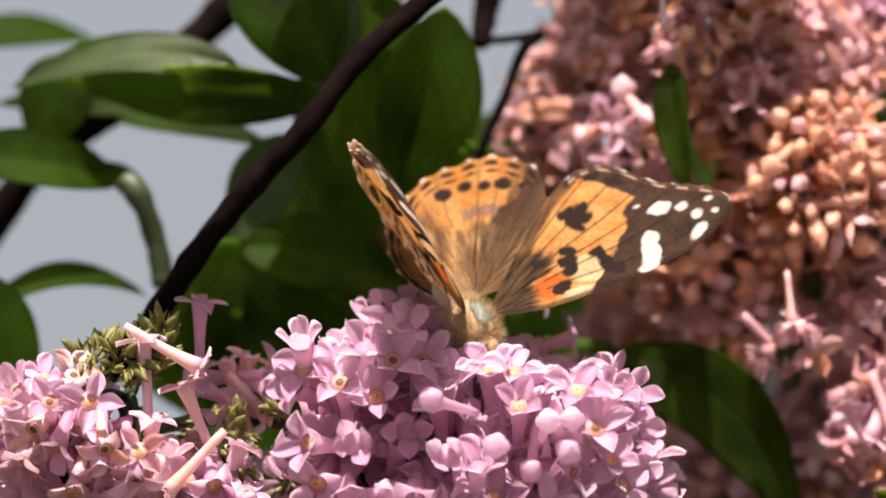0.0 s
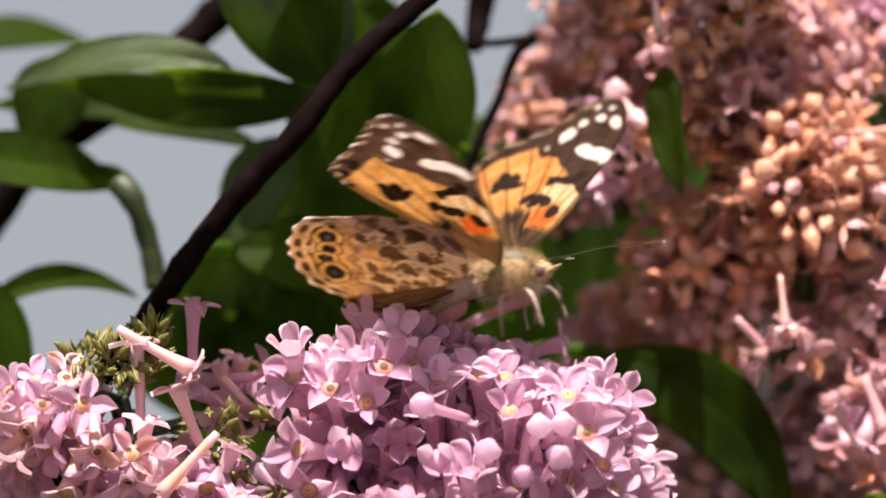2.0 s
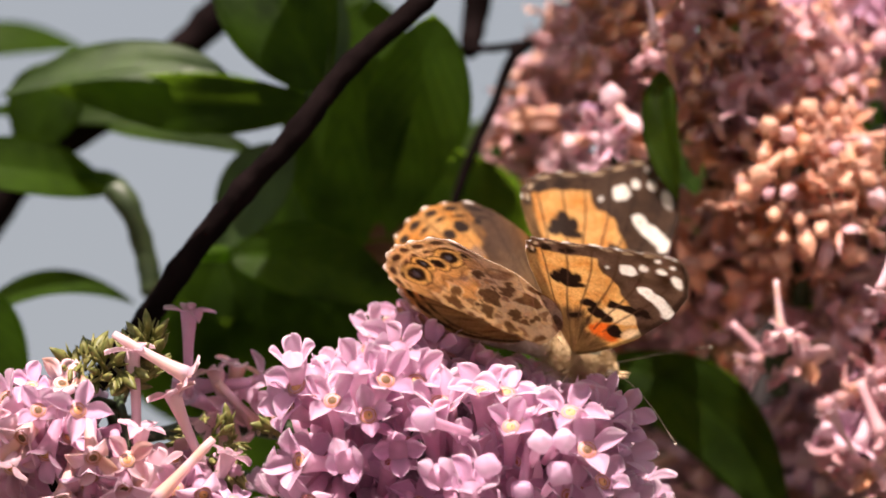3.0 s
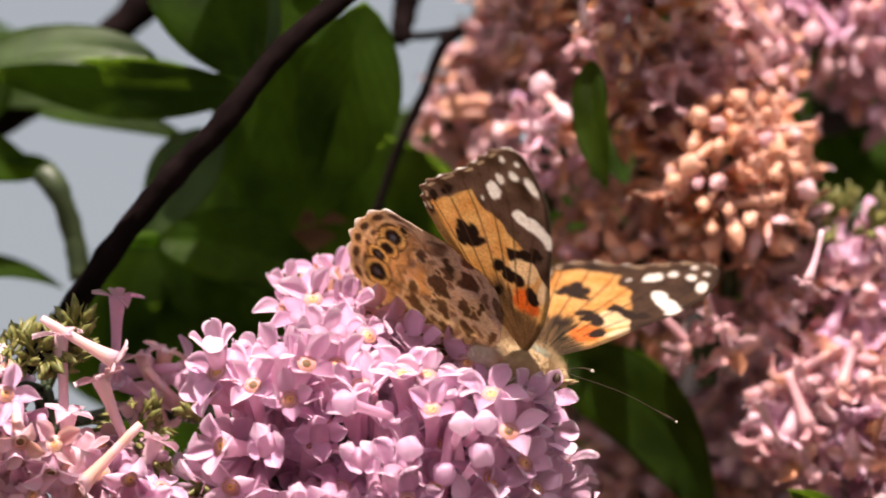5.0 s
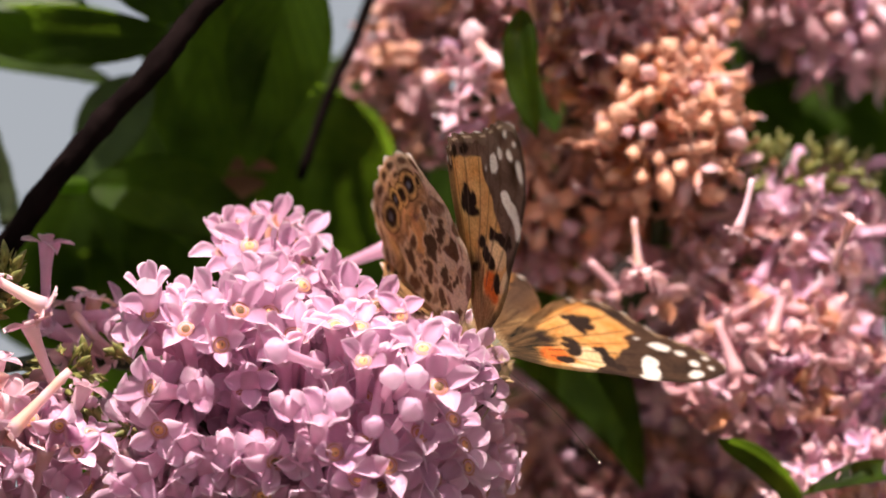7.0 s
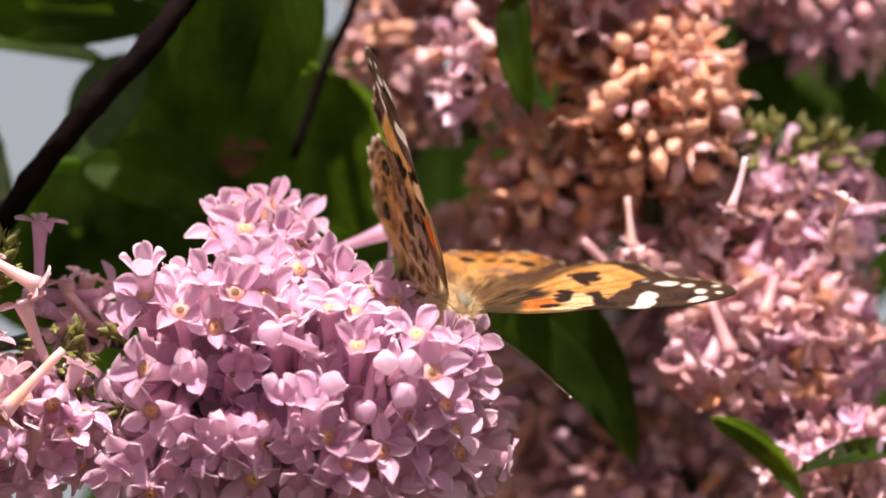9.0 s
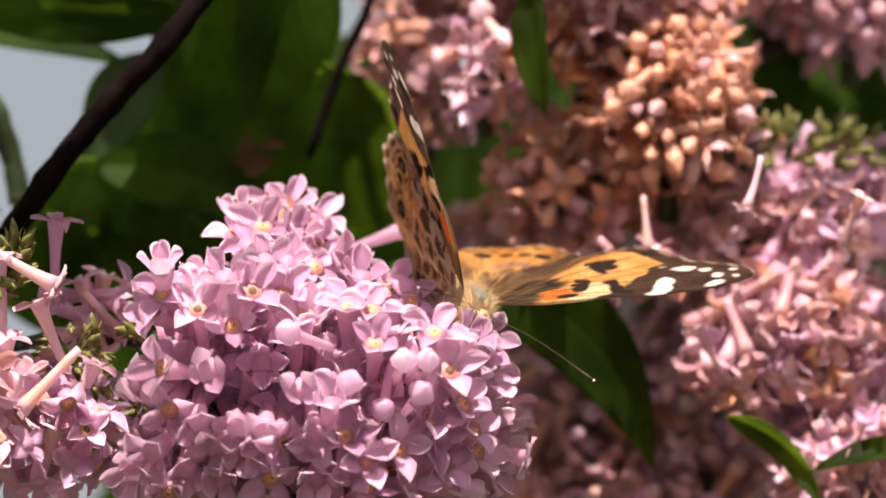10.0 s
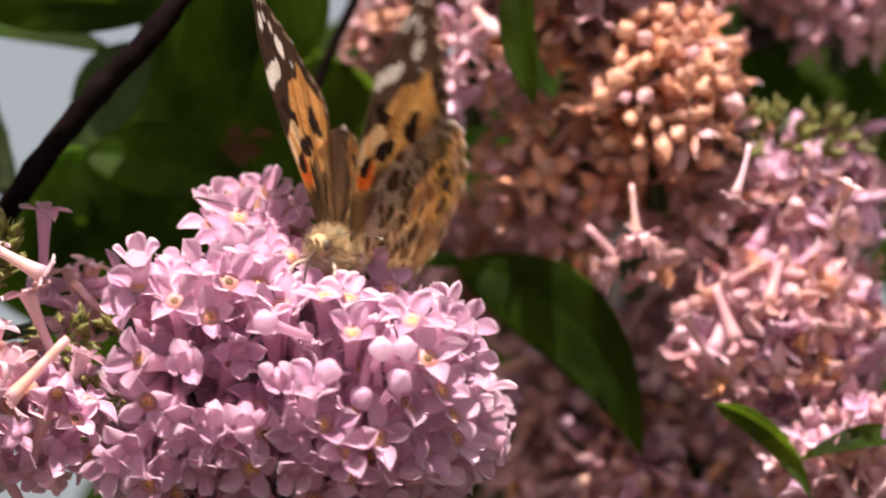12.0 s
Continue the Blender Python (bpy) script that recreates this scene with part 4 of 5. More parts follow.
def forewing_color(x, y, under):
    """The forewing's pattern at x along and y across it, millimetres from its root."""
    n = noise.noise(Vector((x * 0.5, y * 0.5, 3.1)))
    fine = noise.noise(Vector((x * 2.2, y * 2.2, 8.0)))
    root, turn = math.hypot(x, y * 1.1), math.atan2(y, x + 0.3)
    hair = 0.6 * noise.noise(Vector((turn * 22, root * 0.35, 1.7))) + 0.6 * noise.noise(Vector((turn * 70, root * 0.5, 5.1)))
    c = ORANGE.lerp(CREAM, 0.26 + 0.5 * n + 0.3 * fine + 0.25 * hair + (0.6 if under else 0))
    c = blot(c, CREAM.lerp(WHITE, 0.25), x, y, 11.2, -0.4, 2.2, 1.7, -35, 0.1, 0.4)
    c = blot(c, CREAM.lerp(WHITE, 0.35), x, y, 9.3, -2.7, 1.8, 0.7, -15, 0.1, 0.4)
    c = blot(c, RED, x, y, 6.9, -0.5, 1.7, 1.6, 0, 0.15, 0.5)
    skin = OLIVE.lerp(TAN, 0.12 + 0.9 * hair) if not under else TAN.lerp(CREAM, 0.2 + 0.5 * hair)
    bare = 1 - soft(root + 0.9 * hair + 0.5 * n, 9.2 if y > 2.2 else 8.0 if y > 1.2 else 5.4, 1.6)
    bare = max(bare, 0.9 * (1 - soft(spline(x, REAR) - y, 1.5, 0.8)) * (x < 14))
    c = c.lerp(skin, bare)
    dark = BLACK.lerp(BROWN, 0.28 + 0.3 * n + 0.15 * fine + (0.5 if under else 0.0))
    if under:
        dark = dark.lerp(GREY, 0.3 + 0.5 * n)
    wave = 0.45 * noise.noise(Vector((x * 0.9, y * 0.9, 1)))
    c = c.lerp(dark, soft(x + wave, spline(y, BORDER), 0.4))
    rim = spline(x, REAR) - y
    if x > 13.5:
        c = c.lerp(dark.lerp(BROWN, 0.5), 0.85 * (1 - soft(rim, 1.15, 0.4)))
    for s in MARKS:
        c = blot(c, BLACK, x, y, *s, rough=0.5)
    for a in (0.78, 0.62, 0.47, 0.33, 0.19, 0.06, -0.08):
        off = abs(turn - a - 0.02 * math.sin(0.3 * x)) * root
        if root > 6.5:
            c = c.lerp(BLACK if not under else BROWN, 0.85 * (1 - soft(off, 0.10, 0.14)))
    for s in SPOTS:
        c = blot(c, WHITE, x, y, *s, rough=0.3)
    front = y - spline(x, COSTA)
    c = c.lerp(OLIVE if x < 11 else BLACK, 0.75 * (1 - soft(front + 0.2 * hair, 0.55, 0.4)) * (not 15.6 < x < 18))
    if x > 13.5:
        k = (x * 0.62 + y * 0.12) % 1
        c = c.lerp(CREAM.lerp(WHITE, 0.4), 0.7 * (1 - soft(abs(rim - 0.75), 0.16, 0.2)) * (k < 0.5))
        c = c.lerp(WHITE if k < 0.36 else BROWN.lerp(BLACK, 0.3), 0.8 * (1 - soft(rim, 0.2, 0.2)))
    return c


EDGE = ((-128, 5.0), (-118, 8.0), (-110, 10.5), (-102, 13.2), (-96, 14.8), (-90, 16.0), (-84, 16.9), (-77, 18.1), (-68, 19.1), (-58, 19.5), (-48, 19.4), (-38, 18.6), (-33, 17.5), (-26, 15.0), (-18, 12.8), (-8, 10.8), (2, 9.2), (12, 7.2), (20, 4.6))
EYES = ((-37, 15.4, 0.5), (-45, 15.5, 1.05), (-52, 15.2, 0.85), (-60, 15.8, 0.9), (-69, 15.4, 1.1))
PATCHES = ((8.7, -45, 1.5), (5.3, -41, 1.0), (4.6, -15, 0.9), (7.4, -64, 1.1), (10.4, -76, 1.2), (9.6, -27, 1.1), (4.0, -78, 0.9), (12.3, -38, 0.9), (11.2, -64, 0.8), (7.0, -88, 0.9))


def hindwing_color(x, y, under):
    a, r = math.degrees(math.atan2(y, x)), math.hypot(x, y)
    n = noise.noise(Vector((x * 0.45, y * 0.45, 7.7)))
    fine = noise.noise(Vector((x * 1.9, y * 1.9, 4.0)))
    hair = 0.6 * noise.noise(Vector((a * 0.42, r * 0.3, 2.7))) + 0.6 * noise.noise(Vector((a * 1.3, r * 0.5, 6.1)))
    out = spline(a, EDGE)
    if under:
        n2 = noise.noise(Vector((x * 0.55 + 9, y * 0.55, 2.0)))
        near, spots = noise.voronoi(Vector((x * 0.42 + 0.3 * n2, y * 0.42 + 0.3 * n, 5.0)))
        cell = noise.noise(spots[0] * 7.3)
        c = Vector((0.20, 0.088, 0.045)).lerp(TAN, 0.5 + 1.4 * cell).lerp(GREY, 0.31 + 0.3 * fine)
        c = c.lerp(Vector((0.105, 0.042, 0.02)), 0.85 * soft(cell, 0.08, 0.1))
        c = c.lerp(CREAM.lerp(WHITE, 0.55), 0.95 * (1 - soft(near[1] - near[0] + 0.06 * fine, 0.17, 0.1)))
        c = c.lerp(Vector((0.60, 0.36, 0.17)).lerp(CREAM.lerp(WHITE, 0.5), 0.65 * (1 - soft(out - r, 2.6, 1.6))), 0.85 * soft(r + 0.7 * n, 12.6, 1.0))
        c = blot(c, Vector((0.66, 0.36, 0.15)), r, a * 0.2, 10.6, -11.0, 2.2, 2.6, 0, 0.6, 0.6)
        for q, b, size in PATCHES:
            ex, ey = q * math.cos(radians(b)), q * math.sin(radians(b))
            c = blot(c, CREAM.lerp(WHITE, 0.3), x, y, ex, ey, size * 1.4, size * 1.15, b + 40, 0.8, 0.15)
            c = blot(c, BROWN.lerp(BLACK, 0.35), x, y, ex, ey, size * 1.1, size * 0.75, b + 40, 0.8, 0.15)
        c = c.lerp(BROWN, 0.7 * (1 - soft(abs(r - 12.9 - 0.5 * math.sin(a * 0.4)), 0.25, 0.3)))
    else:
        c = ORANGE.lerp(CREAM, 0.16 + 0.4 * n + 0.25 * fine + 0.2 * hair)
        c = c.lerp(BROWN.lerp(BLACK, 0.75), soft(a + 6 * n + 1.6 * max(0, 13.5 - r), -40, 4) * (1 - 0.4 * soft(a, -27, 5)))
        c = c.lerp(GREY.lerp(BROWN, 0.5), 0.85 * (1 - soft(abs(r - 11.9) + 0.5 * fine, 0.75, 0.5)) * soft(-abs(a + 54), -9, 4))
        c = c.lerp(OLIVE.lerp(TAN, 0.75).lerp(CREAM, max(0, 0.12 + 1.1 * hair)), 1 - soft(r + 1.8 * hair + 0.8 * n, 10.4, 2.2))
        c = c.lerp(BROWN.lerp(BLACK, 0.45), 0.85 * soft(a + 8 * hair + 0.9 * max(0, 11 - r), -40, 6) * (1 - soft(a, -20, 10)) * soft(r, 3, 2))
        c = c.lerp(OLIVE.lerp(TAN, 0.4 + hair), 0.85 * (1 - soft(r + 2.2 * hair, 7.4, 2.5)) * soft(a + 10 * hair, -66, 10))
        c = c.lerp(CREAM.lerp(TAN, 0.75 - 0.9 * hair), soft(-a + 9 * hair, 74, 7) * (1 - soft(r, 14.2, 2.5)))
    for b, q, size in EYES:
        ex, ey = q * math.cos(radians(b)), q * math.sin(radians(b))
        size *= 1.05 if under else 0.9
        if under:
            c = blot(c, BROWN.lerp(BLACK, 0.4), x, y, ex, ey, size * 1.65, size * 1.65, 0, 0.08, 0.12)
            c = blot(c, Vector((0.72, 0.50, 0.20)), x, y, ex, ey, size * 1.38, size * 1.38, 0, 0.06, 0.12)
        c = blot(c, BLACK, x, y, ex, ey, size * 0.95, size * 0.95, 0, 0.15)
        if under and size > 0.9:
            c = blot(c, Vector((0.20, 0.24, 0.32)), x, y, ex, ey, size * 0.3, size * 0.3, 0, 0.1)
    k = ((a + 43 + 3.8) % 7.6) - 3.8
    w = k * r * 0.01745
    if r > out * 0.78 and a < -30:
        c = blot(c, BLACK if not under else BROWN, w, r, 0, out - 0.95, 0.85, 0.42, 0, 0.15)
        c = blot(c, BLACK if not under else BROWN, w, r, 0.2, out - 2.1, 0.75 if not under else 0.5, 0.22, 0, 0.3)
        if under:
            c = c.lerp(WHITE.lerp(CREAM, 0.3), 0.7 * (1 - soft(abs(r - (out - 1.55) + 0.12 * w * w), 0.14, 0.16)))
    off = (3.8 - abs(k)) * r * 0.01745
    if r > 9 + 3 * n:
        c = c.lerp(BLACK if not under else BROWN, 0.5 * (1 - soft(off, 0.08, 0.14)))
    rim = 1 - soft(out - r, 0.22, 0.2)
    return c.lerp(WHITE if abs(k) < (2.2 if under else 0.9) else BROWN.lerp(BLACK, 0.4), 0.75 * rim * (a < -30))


def wing(name, parent, up, outline, color, rows, cols, label):
    """A thin, slightly cambered wing with a pattern of its own above and below; up is the side of its back."""
    bm = bmesh.new()
    for face, under in ((up, False), (-up, True)):
        def f(i, j):
            x, y = outline(i / (rows - 1), j / (cols - 1))
            r = math.hypot(x, y)
            z = up * (0.022 * r + 0.012 * y * math.sin(r * 0.3) - 0.0016 * r * r) + 0.035 * face
            z += 0.16 * math.sin(16 * math.atan2(y, x + 0.2)) * min(1, r / 12)
            return (x, y, z), color(x, y, under)
        grid(bm, rows, cols, f)
    return part(name, bm, WING, parent, label)


def fore_outline(i, j):
    x = 27.6 * i ** 0.92
    a, b = spline(x, COSTA), spline(x, REAR)
    b += 0.2 * math.sin(x * 3.9) * (x > 15.0) * (x < 27.0)
    y = a + (b - a) * j
    return x, -y


def hind_outline(i, j):
    a = -128 + 148 * i
    r = spline(a, EDGE) + 0.22 * math.cos(radians((a + 43) * 360 / 7.6)) * (a < -30)
    r *= 0.02 + 0.98 * j ** 0.85
    return r * math.cos(radians(a)), r * math.sin(radians(a))


WING_SIZE = 1.085


def ball(bm, middle, axes, mat=0, rows=11, cols=14, lump=0.0):
    def f(i, j):
        a, b = math.pi * i / (rows - 1), 2 * math.pi * j / cols
        p = Vector((math.cos(a), math.sin(a) * math.cos(b), math.sin(a) * math.sin(b)))
        k = 1 + lump * noise.noise(p * 3 + Vector(middle))
        return Vector(middle) + Vector((p.x * axes[0], p.y * axes[1], p.z * axes[2])) * k, (0, 0, 0)
    grid(bm, rows, cols, f, mat, True)


def fuzz(bm, rnd, count, where, length, thick=0.024, lay=(-0.6, 0, 0.3)):
    """Short hairs; where(rnd) gives a root and the way out of the skin there."""
    for _ in range(count):
        p, n = where(rnd)
        end = p + (n + Vector(lay) * rnd.uniform(0.4, 1.3) + Vector((rnd.uniform(-.4, .4), rnd.uniform(-.4, .4), rnd.uniform(-.4, .4)))).normalized() * length * rnd.uniform(0.6, 1.2)
        s = (end - p).cross(Vector((rnd.uniform(-1, 1), rnd.uniform(-1, 1), rnd.uniform(-1, 1)))).normalized() * thick
        vs = [bm.verts.new((q) * MM) for q in (p + s, p - s, end)]
        bm.faces.new(vs)


def butterfly():
    fly = thing("butterfly", "orange, black and white painted butterfly feeding on the lilac", "butterfly", seat((0, 0, 0)))
    rnd = random.Random(3)
    bm = bmesh.new()
    ball(bm, (0.2, 0, 0.0), (3.7, 2.3, 2.3), lump=0.12)
    ball(bm, (0.4, 0, 1.0), (2.6, 1.5, 1.65), 1)
    part("thorax", bm, [FUR, SHELL], fly, "furry grey-green and gold thorax")
    bm = bmesh.new()
    path = curve_of([(-2.5, 0, -0.2), (-5.5, 0, -0.6), (-8.5, 0, -1.7), (-11.5, 0, -3.2)], 14)
    tube(bm, path, [1.4, 1.45, 1.5, 1.5, 1.5, 1.45, 1.4, 1.3, 1.2, 1.1, 1.0, 0.85, 0.7, 0.5, 0.25], 14, knots=0.04)
    part("abdomen", bm, FUR_PALE, fly)
    bm = bmesh.new()
    ball(bm, (4.1, 0, -0.1), (1.35, 1.4, 1.35), lump=0.1)
    tube(bm, [(4.8, 0.35, -0.2), (5.9, 0.4, 0.1), (6.6, 0.4, 0.5)], [0.22, 0.25, 0.06], 7)
    tube(bm, [(4.8, -0.35, -0.2), (5.9, -0.4, 0.1), (6.6, -0.4, 0.5)], [0.22, 0.25, 0.06], 7)
    head = part("head", bm, FUR, fly, "small furry head")
    for s in (1, -1):
        bm = bmesh.new()
        ball(bm, (4.5, s * 1.0, 0.1), (0.7, 0.5, 0.75))
        part("eye", bm, EYE_DARK, head, "dark round eye")
        bm = bmesh.new()
        reach = Vector((0.62, 0.76, -0.02) if s > 0 else (0.66, -0.74, 0.05)).normalized()
        path = curve_of([Vector((4.6, s * 0.55, 0.9)), Vector((4.6, s * 0.55, 0.9)) + reach * 7 + Vector((0.4, 0, 0.5)), Vector((4.6, s * 0.55, 0.9)) + reach * 14.5], 14)
        tube(bm, path, [0.036] * 12 + [0.07, 0.15, 0.08], 6)
        horn = part("antenna", bm, HORN, head, "thin brown antenna")
        bm = bmesh.new()
        ball(bm, path[-1], (0.14, 0.14, 0.14), rows=7, cols=8)
        part("club", bm, HORN_TIP, horn, "pale antenna club")
    bm = bmesh.new()
    tube(bm, curve_of([(5.0, 0, -0.9), (6.1, 0, -2.2), (5.9, 0, -4.5), (5.5, 0.2, -7.5)], 12), [0.2 - 0.008 * k for k in range(13)], 6)
    part("proboscis", bm, HORN, head, "dark thread-like proboscis")
    for s in (1, -1):
        for k, (x, f, z) in enumerate(((2.6, 3.2, -6.0), (0.2, -0.8, -6.5))):
            bm = bmesh.new()
            tube(bm, curve_of([(x, s * 1.3, -1.6), (x + f * 0.4, s * 2.4, -2.4), (x + f * 0.6, s * 2.8, -4.0), (x + f * 0.7, s * 3.0, z)], 10), [0.28, 0.26, 0.24, 0.2, 0.18, 0.16, 0.14, 0.12, 0.11, 0.1, 0.08], 6)
            part("leg", bm, FUR_PALE, fly, "slender pale leg")

    def back(r):
        a, b = r.uniform(0.3, 2.7), r.uniform(0, 6.28)
        n = Vector((math.cos(a), math.sin(a) * math.cos(b), math.sin(a) * math.sin(b)))
        return Vector((0.2 + 3.6 * n.x, 2.2 * n.y, 2.2 * n.z)), n
    bm = bmesh.new()
    fuzz(bm, rnd, 3600, back, 1.5)
    fuzz(bm, rnd, 900, lambda r: (Vector((4.0, 0, -0.1)) + Vector((r.uniform(-1, .6), r.uniform(-1.1, 1.1), r.uniform(0, 1.2))), Vector((0.3, 0, 1))), 1.0)
    fuzz(bm, rnd, 1800, lambda r: (Vector((r.uniform(-7, -2), r.uniform(-1.2, 1.2), r.uniform(-0.2, 0.8))), Vector((0, r.uniform(-1, 1), 1))), 1.7, lay=(-1, 0, 0.2))
    tagged(part("fur", bm, FUR, fly, "short golden fur"), kind="stuff")
    bm = bmesh.new()
    fuzz(bm, rnd, 1200, lambda r: (Vector((r.uniform(-3, 5), r.uniform(-1.7, 1.7), r.uniform(-2.2, -0.8))), Vector((0, r.uniform(-1, 1), -1))), 1.4)
    tagged(part("belly_fur", bm, FUR_PALE, fly, "pale grey belly fur"), kind="stuff")
    wings = []
    for s in (1, -1):
        wings.append(wing("forewing", fly, -s, fore_outline, lambda x, y, u: forewing_color(x, -y, u), 160, 104, "orange forewing with a black, white-spotted tip"))
        wings.append(wing("hindwing", fly, -s, hind_outline, hindwing_color, 130, 100, "orange hindwing with a row of dark spots"))
    for w in wings:
        w.data.transform(Matrix.Scale(WING_SIZE, 4))
    return fly, wings


FLY, WINGS = butterfly()


# ---- what moves ----
# the panicle: seconds, mm right and up, degrees of lean
SWAY = [
    (0, 0.01, -0.01, -0.04), (0.5, 0.37, -0.49, -0.23), (1, 0.12, -0.53, -0.41), (1.5, 0.1, -0.57, -0.12),
    (2, -0.17, -0.42, -0.43), (2.5, 0.39, -1.1, 0.67), (4.5, -0.07, -0.55, 0.09), (5, -0.25, -0.99, -0.51),
    (5.5, 0.05, -0.82, 0.09), (6, 0.35, -0.71, 1.25), (6.5, 0.01, -0.94, 1.21), (7, -0.13, -0.37, 1.9),
    (7.5, -0.23, -0.36, 1.88), (9.5, -0.02, -0.53, 3.19), (10, 0.06, -0.47, 2.89), (10.5, -0.41, -0.56, 3.64),
    (11, 0, -0.75, 3.51), (11.5, 0.29, -0.5, 2.81), (12, -1.13, -0.87, 2.05),
]
# the panicle's crown, which the butterfly weighs down: seconds, mm right and up, degrees of lean
PRESSED = [
    (0, -1.2, -3.7, 3), (1.5, -1.2, -3.7, 3), (2, -0.8, -3.9, 2), (2.5, -0.5, -5.0, 2), (2.7, -0.3, -4.4, 2), (4.3, 0, -1.0, 0), (4.5, 0, -0.7, 0), (12, 0, -0.7, 0),
]
# the body: seconds, place in the plan, turn in degrees
BODY = [
    (0, 3.28, -8.29, 5, -0.9, 36.2, -58.1), (0.5, 3.73, -8.38, 5, -3.9, 35.7, -59), (1, 3.51, -8.95, 5, -5.8, 38.3, -60.5),
    (1.5, 3.62, -7.96, 5, -3.4, 30.7, -63.9), (2, 7.99, -2.59, 8, 7.4, -7.1, -29.6), (2.2, 13.13, -2.22, 12, 40.8, 4.8, -3.6),
    (2.5, 13.93, -3.39, 16, 39.6, -13.7, 0.9), (2.7, 15.76, -8.13, 14, 35.8, 11.4, 3.5), (4.3, 14.62, -14.61, 6, 14.8, 39.4, -17.7),
    (4.5, 15.18, -15.97, 4, -3.3, 52.5, -24.1), (5, 18.45, -13.30, 4, -13.1, 17.1, -32), (5.5, 17.67, -13.60, 4, -21.4, 25.7, -31.3),
    (6, 18.28, -12.03, 4, -19.5, 8.8, -54.7), (6.5, 20.86, -13.42, 4, -22.4, 8.8, -39.8), (7, 20.97, -17.52, 4, -33.2, 29.7, -54.1),
    (7.5, 21.11, -13.90, 3.9, -37.2, -0.1, -66.7), (7.7, 19.41, -16.20, 3.86, -36.8, 15.8, -82.3), (9.3, 18.91, -15.36, 3.54, -29.2, 14.7, -76.5),
    (9.5, 19.16, -15.27, 3.5, -28.3, 14.4, -76.8), (10, 19.09, -15.19, 3.4, -24.4, 14.1, -77.4), (10.3, 20.30, -14.81, 3.34, -15, 7.3, -77.8),
    (10.5, 17.21, -12.55, 3.3, -23.9, 6.2, -88.7), (11, 14.58, -14.61, 3.2, -34.7, 25.6, -97.6), (11.5, 16.70, -11.20, 3.1, -10.9, 7.7, -95.1),
    (11.7, 9.95, -11.09, 3.06, -20.6, -18, -102.5), (12, 5.27, -10.30, 3, -8.3, -11.5, -114.6),
]
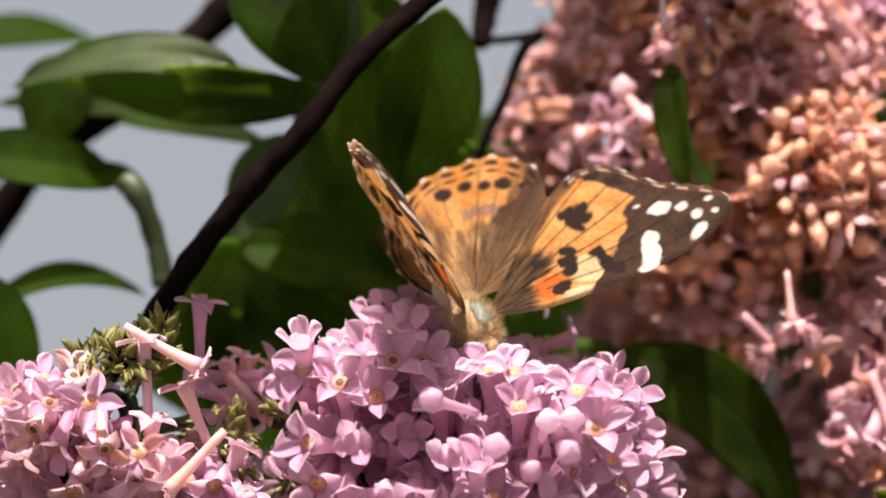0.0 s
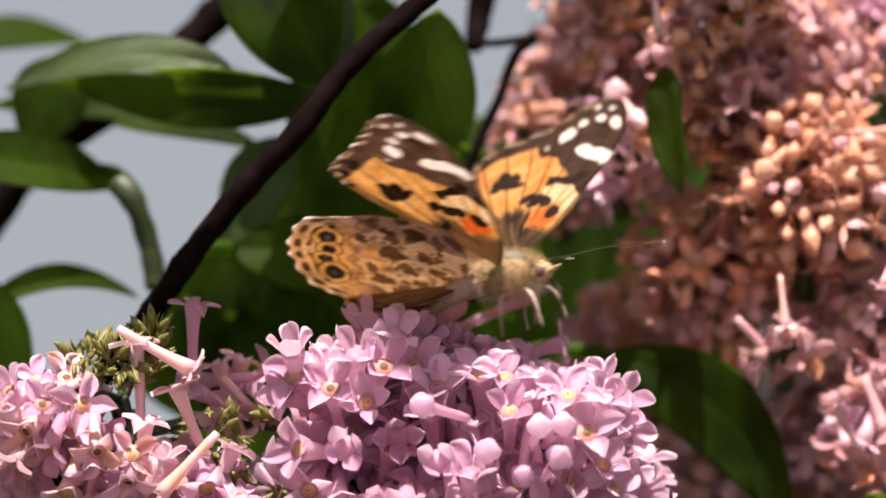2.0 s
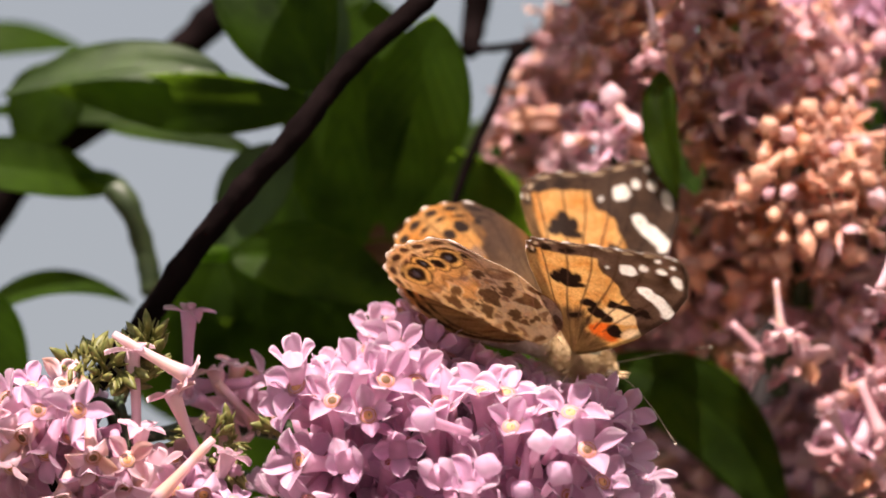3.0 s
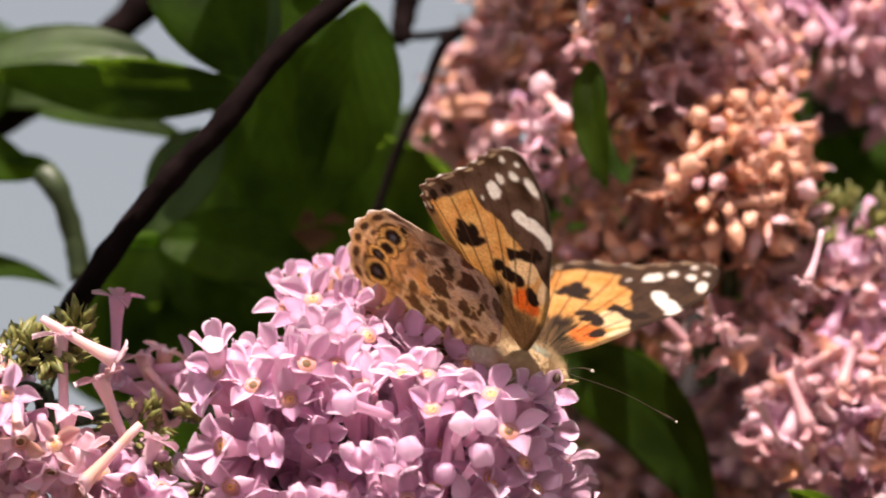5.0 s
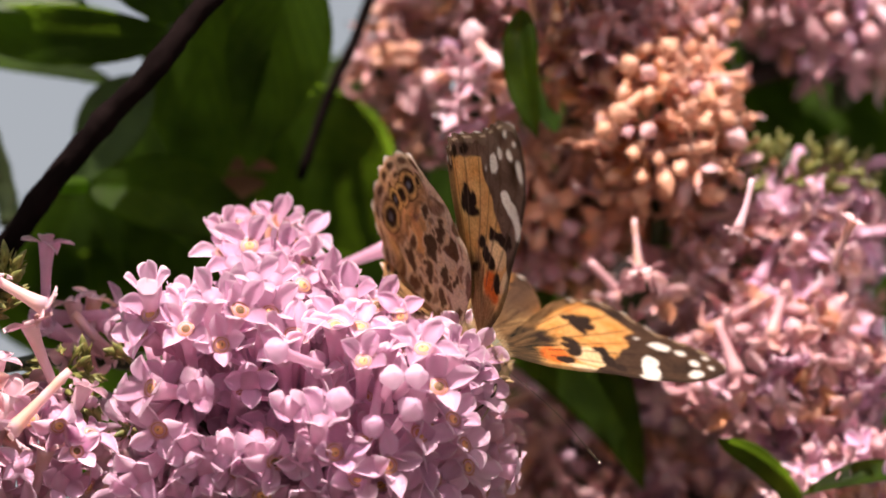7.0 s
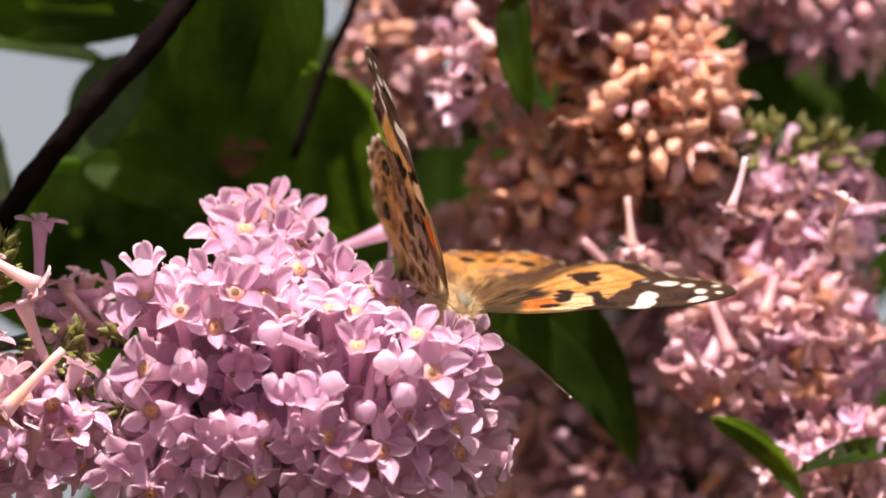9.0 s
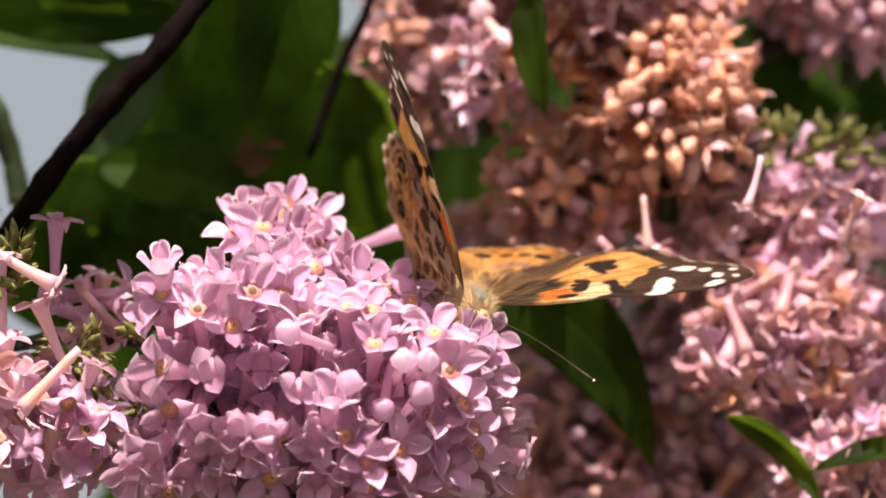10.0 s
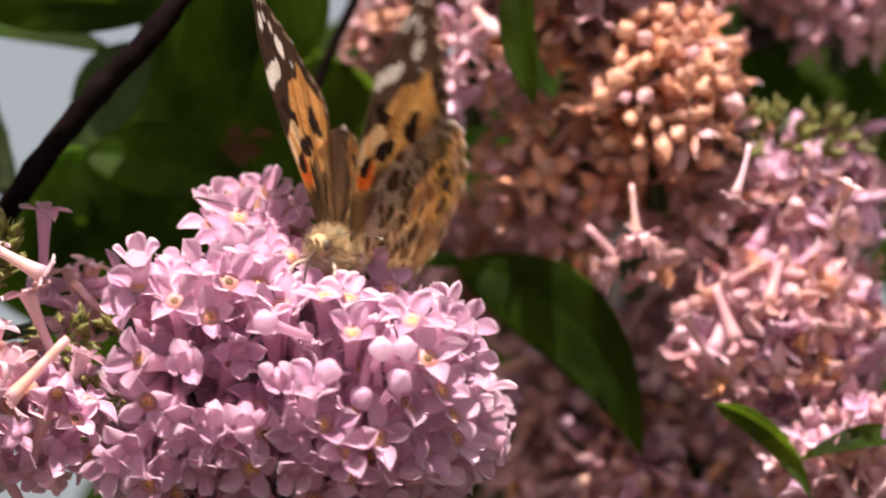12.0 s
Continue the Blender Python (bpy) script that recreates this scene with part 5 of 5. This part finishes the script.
# the wings: seconds; left, then right forewing: rise, sweep, twist; left, then right hindwing: rise, sweep; the right one's twist
BEAT = [
    (0, 37.5, 4, 3.6, 47.5, 0.2, 5, 38.1, -7.8, 52.7, -8, 3), (0.5, 37.1, 3.6, 4.8, 45.2, 2.1, 5, 38.5, -8.2, 50.6, -10.2, 3),
    (1, 40.3, 4.4, 4.1, 46.5, 0.3, 5, 41.3, -7.7, 51, -10.3, 3), (1.5, 36.3, 3.6, 4, 48, 2.5, 5, 37.7, -11.2, 54.4, -6.5, 3),
    (2, 32.2, 5.3, 2.7, 41.6, 4.1, -7.9, 31.2, -12, 41.4, -9.9, 0), (2.2, 17, 9, 0, 50, 3, 0, 16, -10, 49, -10, 0),
    (2.5, 13.5, 9.7, 5.2, 52.5, 11.1, 1.7, 13.4, -3.8, 51.5, -3, 0), (2.7, 13.2, 2.6, 5.1, 63.1, 13.2, -1.8, 12.8, -10.9, 62.1, -8, 0),
    (4.3, 43.3, 5.5, 2.8, 31.1, 7, 0, 42.1, -10.1, 30.5, -11.4, 0), (4.5, 41.9, 6.1, 3.7, 28.6, -1.8, -4.2, 42.4, -8.8, 27.6, -6, 0),
    (5, 38, 7.5, -1.7, 41.2, 3.9, -0.9, 37, -5, 38.4, -5.9, 0), (5.5, 32.2, 11.6, 0.3, 40.2, 3.3, -2.6, 31.2, -7, 39.7, -8.9, 0),
    (6, 36.1, 9, 2.7, 37.1, 8.4, -4.9, 35.1, -7, 36.5, -6.6, 0), (6.5, 47.3, 9.1, -1.6, 50.6, 4.9, -0.7, 46.3, -3, 46.3, -4.5, 0),
    (7, 35.4, 8.9, 0.6, 41.4, 6.3, -3.7, 34.4, -6, 39.1, -5.3, 0), (7.5, 35.8, -16.9, -1, 45.2, 8.9, -6.8, 34.8, -9, 45, -7.1, 0),
    (7.7, 35, 5, -1.7, 49.5, -3.7, 0, 34, -5, 47, -0.7, 0), (9.3, 37.9, 4.2, 2.1, 38.8, -2.8, 0, 35.7, -6.8, 42.9, -3.1, 6.5),
    (9.5, 36.2, 4.2, 2.4, 40.3, -1.5, 0, 34.6, -6.5, 43.3, -2.9, 6.5), (10, 34.4, 4.7, 2.6, 46.6, -6.4, 0, 31.9, -7.3, 50.6, -2, 6.5),
    (10.3, 25, 4, 0, 58.6, 1, 0, 24, 7, 57.6, 7, 0), (10.5, 40.5, 6.6, -0.8, 49, -5.9, 0, 39.5, 4, 40.4, 4.7, 0),
    (11, 53.8, 4.2, 2.3, 34.3, 3.8, -3.4, 52.9, -16.9, 33.3, -10, 0), (11.5, 32.1, 2.4, -2.5, 50.3, 1.9, 2.2, 31.1, 0, 49.3, 0, 0),
    (11.7, 47.6, 15.9, 4.4, 48.1, 10.9, 2.6, 48, 1.4, 47.1, -2, 0), (12, 83.3, 7.7, -0.1, 64.4, 10.3, 3.2, 79.3, 9.2, 63.4, 3, 0),
]


def wing_pose(s, fore, rise, sweep, twist=0.0):
    """A wing's place on the body: s = 1 on the left; it rises, sweeps and twists by degrees."""
    a = radians(rise)
    m = Matrix(((0, 1, 0, 0), (s * math.cos(a), 0, math.sin(a), 0), (math.sin(a), 0, -s * math.cos(a), 0), (0, 0, 0, 1)))
    m.translation = Vector((0 if fore else -3.0 * WING_SIZE, s * 1.5 * WING_SIZE, WING_SIZE + (0.3 if fore else 0.0))) * MM
    return m @ Matrix.Rotation(radians(sweep), 4, "Z") @ Matrix.Rotation(radians(twist), 4, "X")


def motions():
    walk(PANICLE, [(t, seat(PIVOT + Vector((u, 0, v))) @ Matrix.Rotation(radians(turn), 4, "Y")) for t, u, v, turn in SWAY])
    walk(CROWN_PART, [(t, Matrix.Translation(Vector((u, 0, v)) * MM) @ Matrix.Rotation(radians(turn), 4, "Y")) for t, u, v, turn in PRESSED])
    walk(FLY, [(t, seat(spot(u, v, d)) @ Euler([radians(a) for a in (rx, ry, rz)]).to_matrix().to_4x4()) for t, u, v, d, rx, ry, rz in BODY])
    for k, s in ((0, 1), (1, -1)):
        walk(WINGS[2 * k], [(row[0], wing_pose(s, True, *row[1 + 3 * k:4 + 3 * k])) for row in BEAT])
        walk(WINGS[2 * k + 1], [(row[0], wing_pose(s, False, *row[7 + 2 * k:9 + 3 * k])) for row in BEAT])


motions()
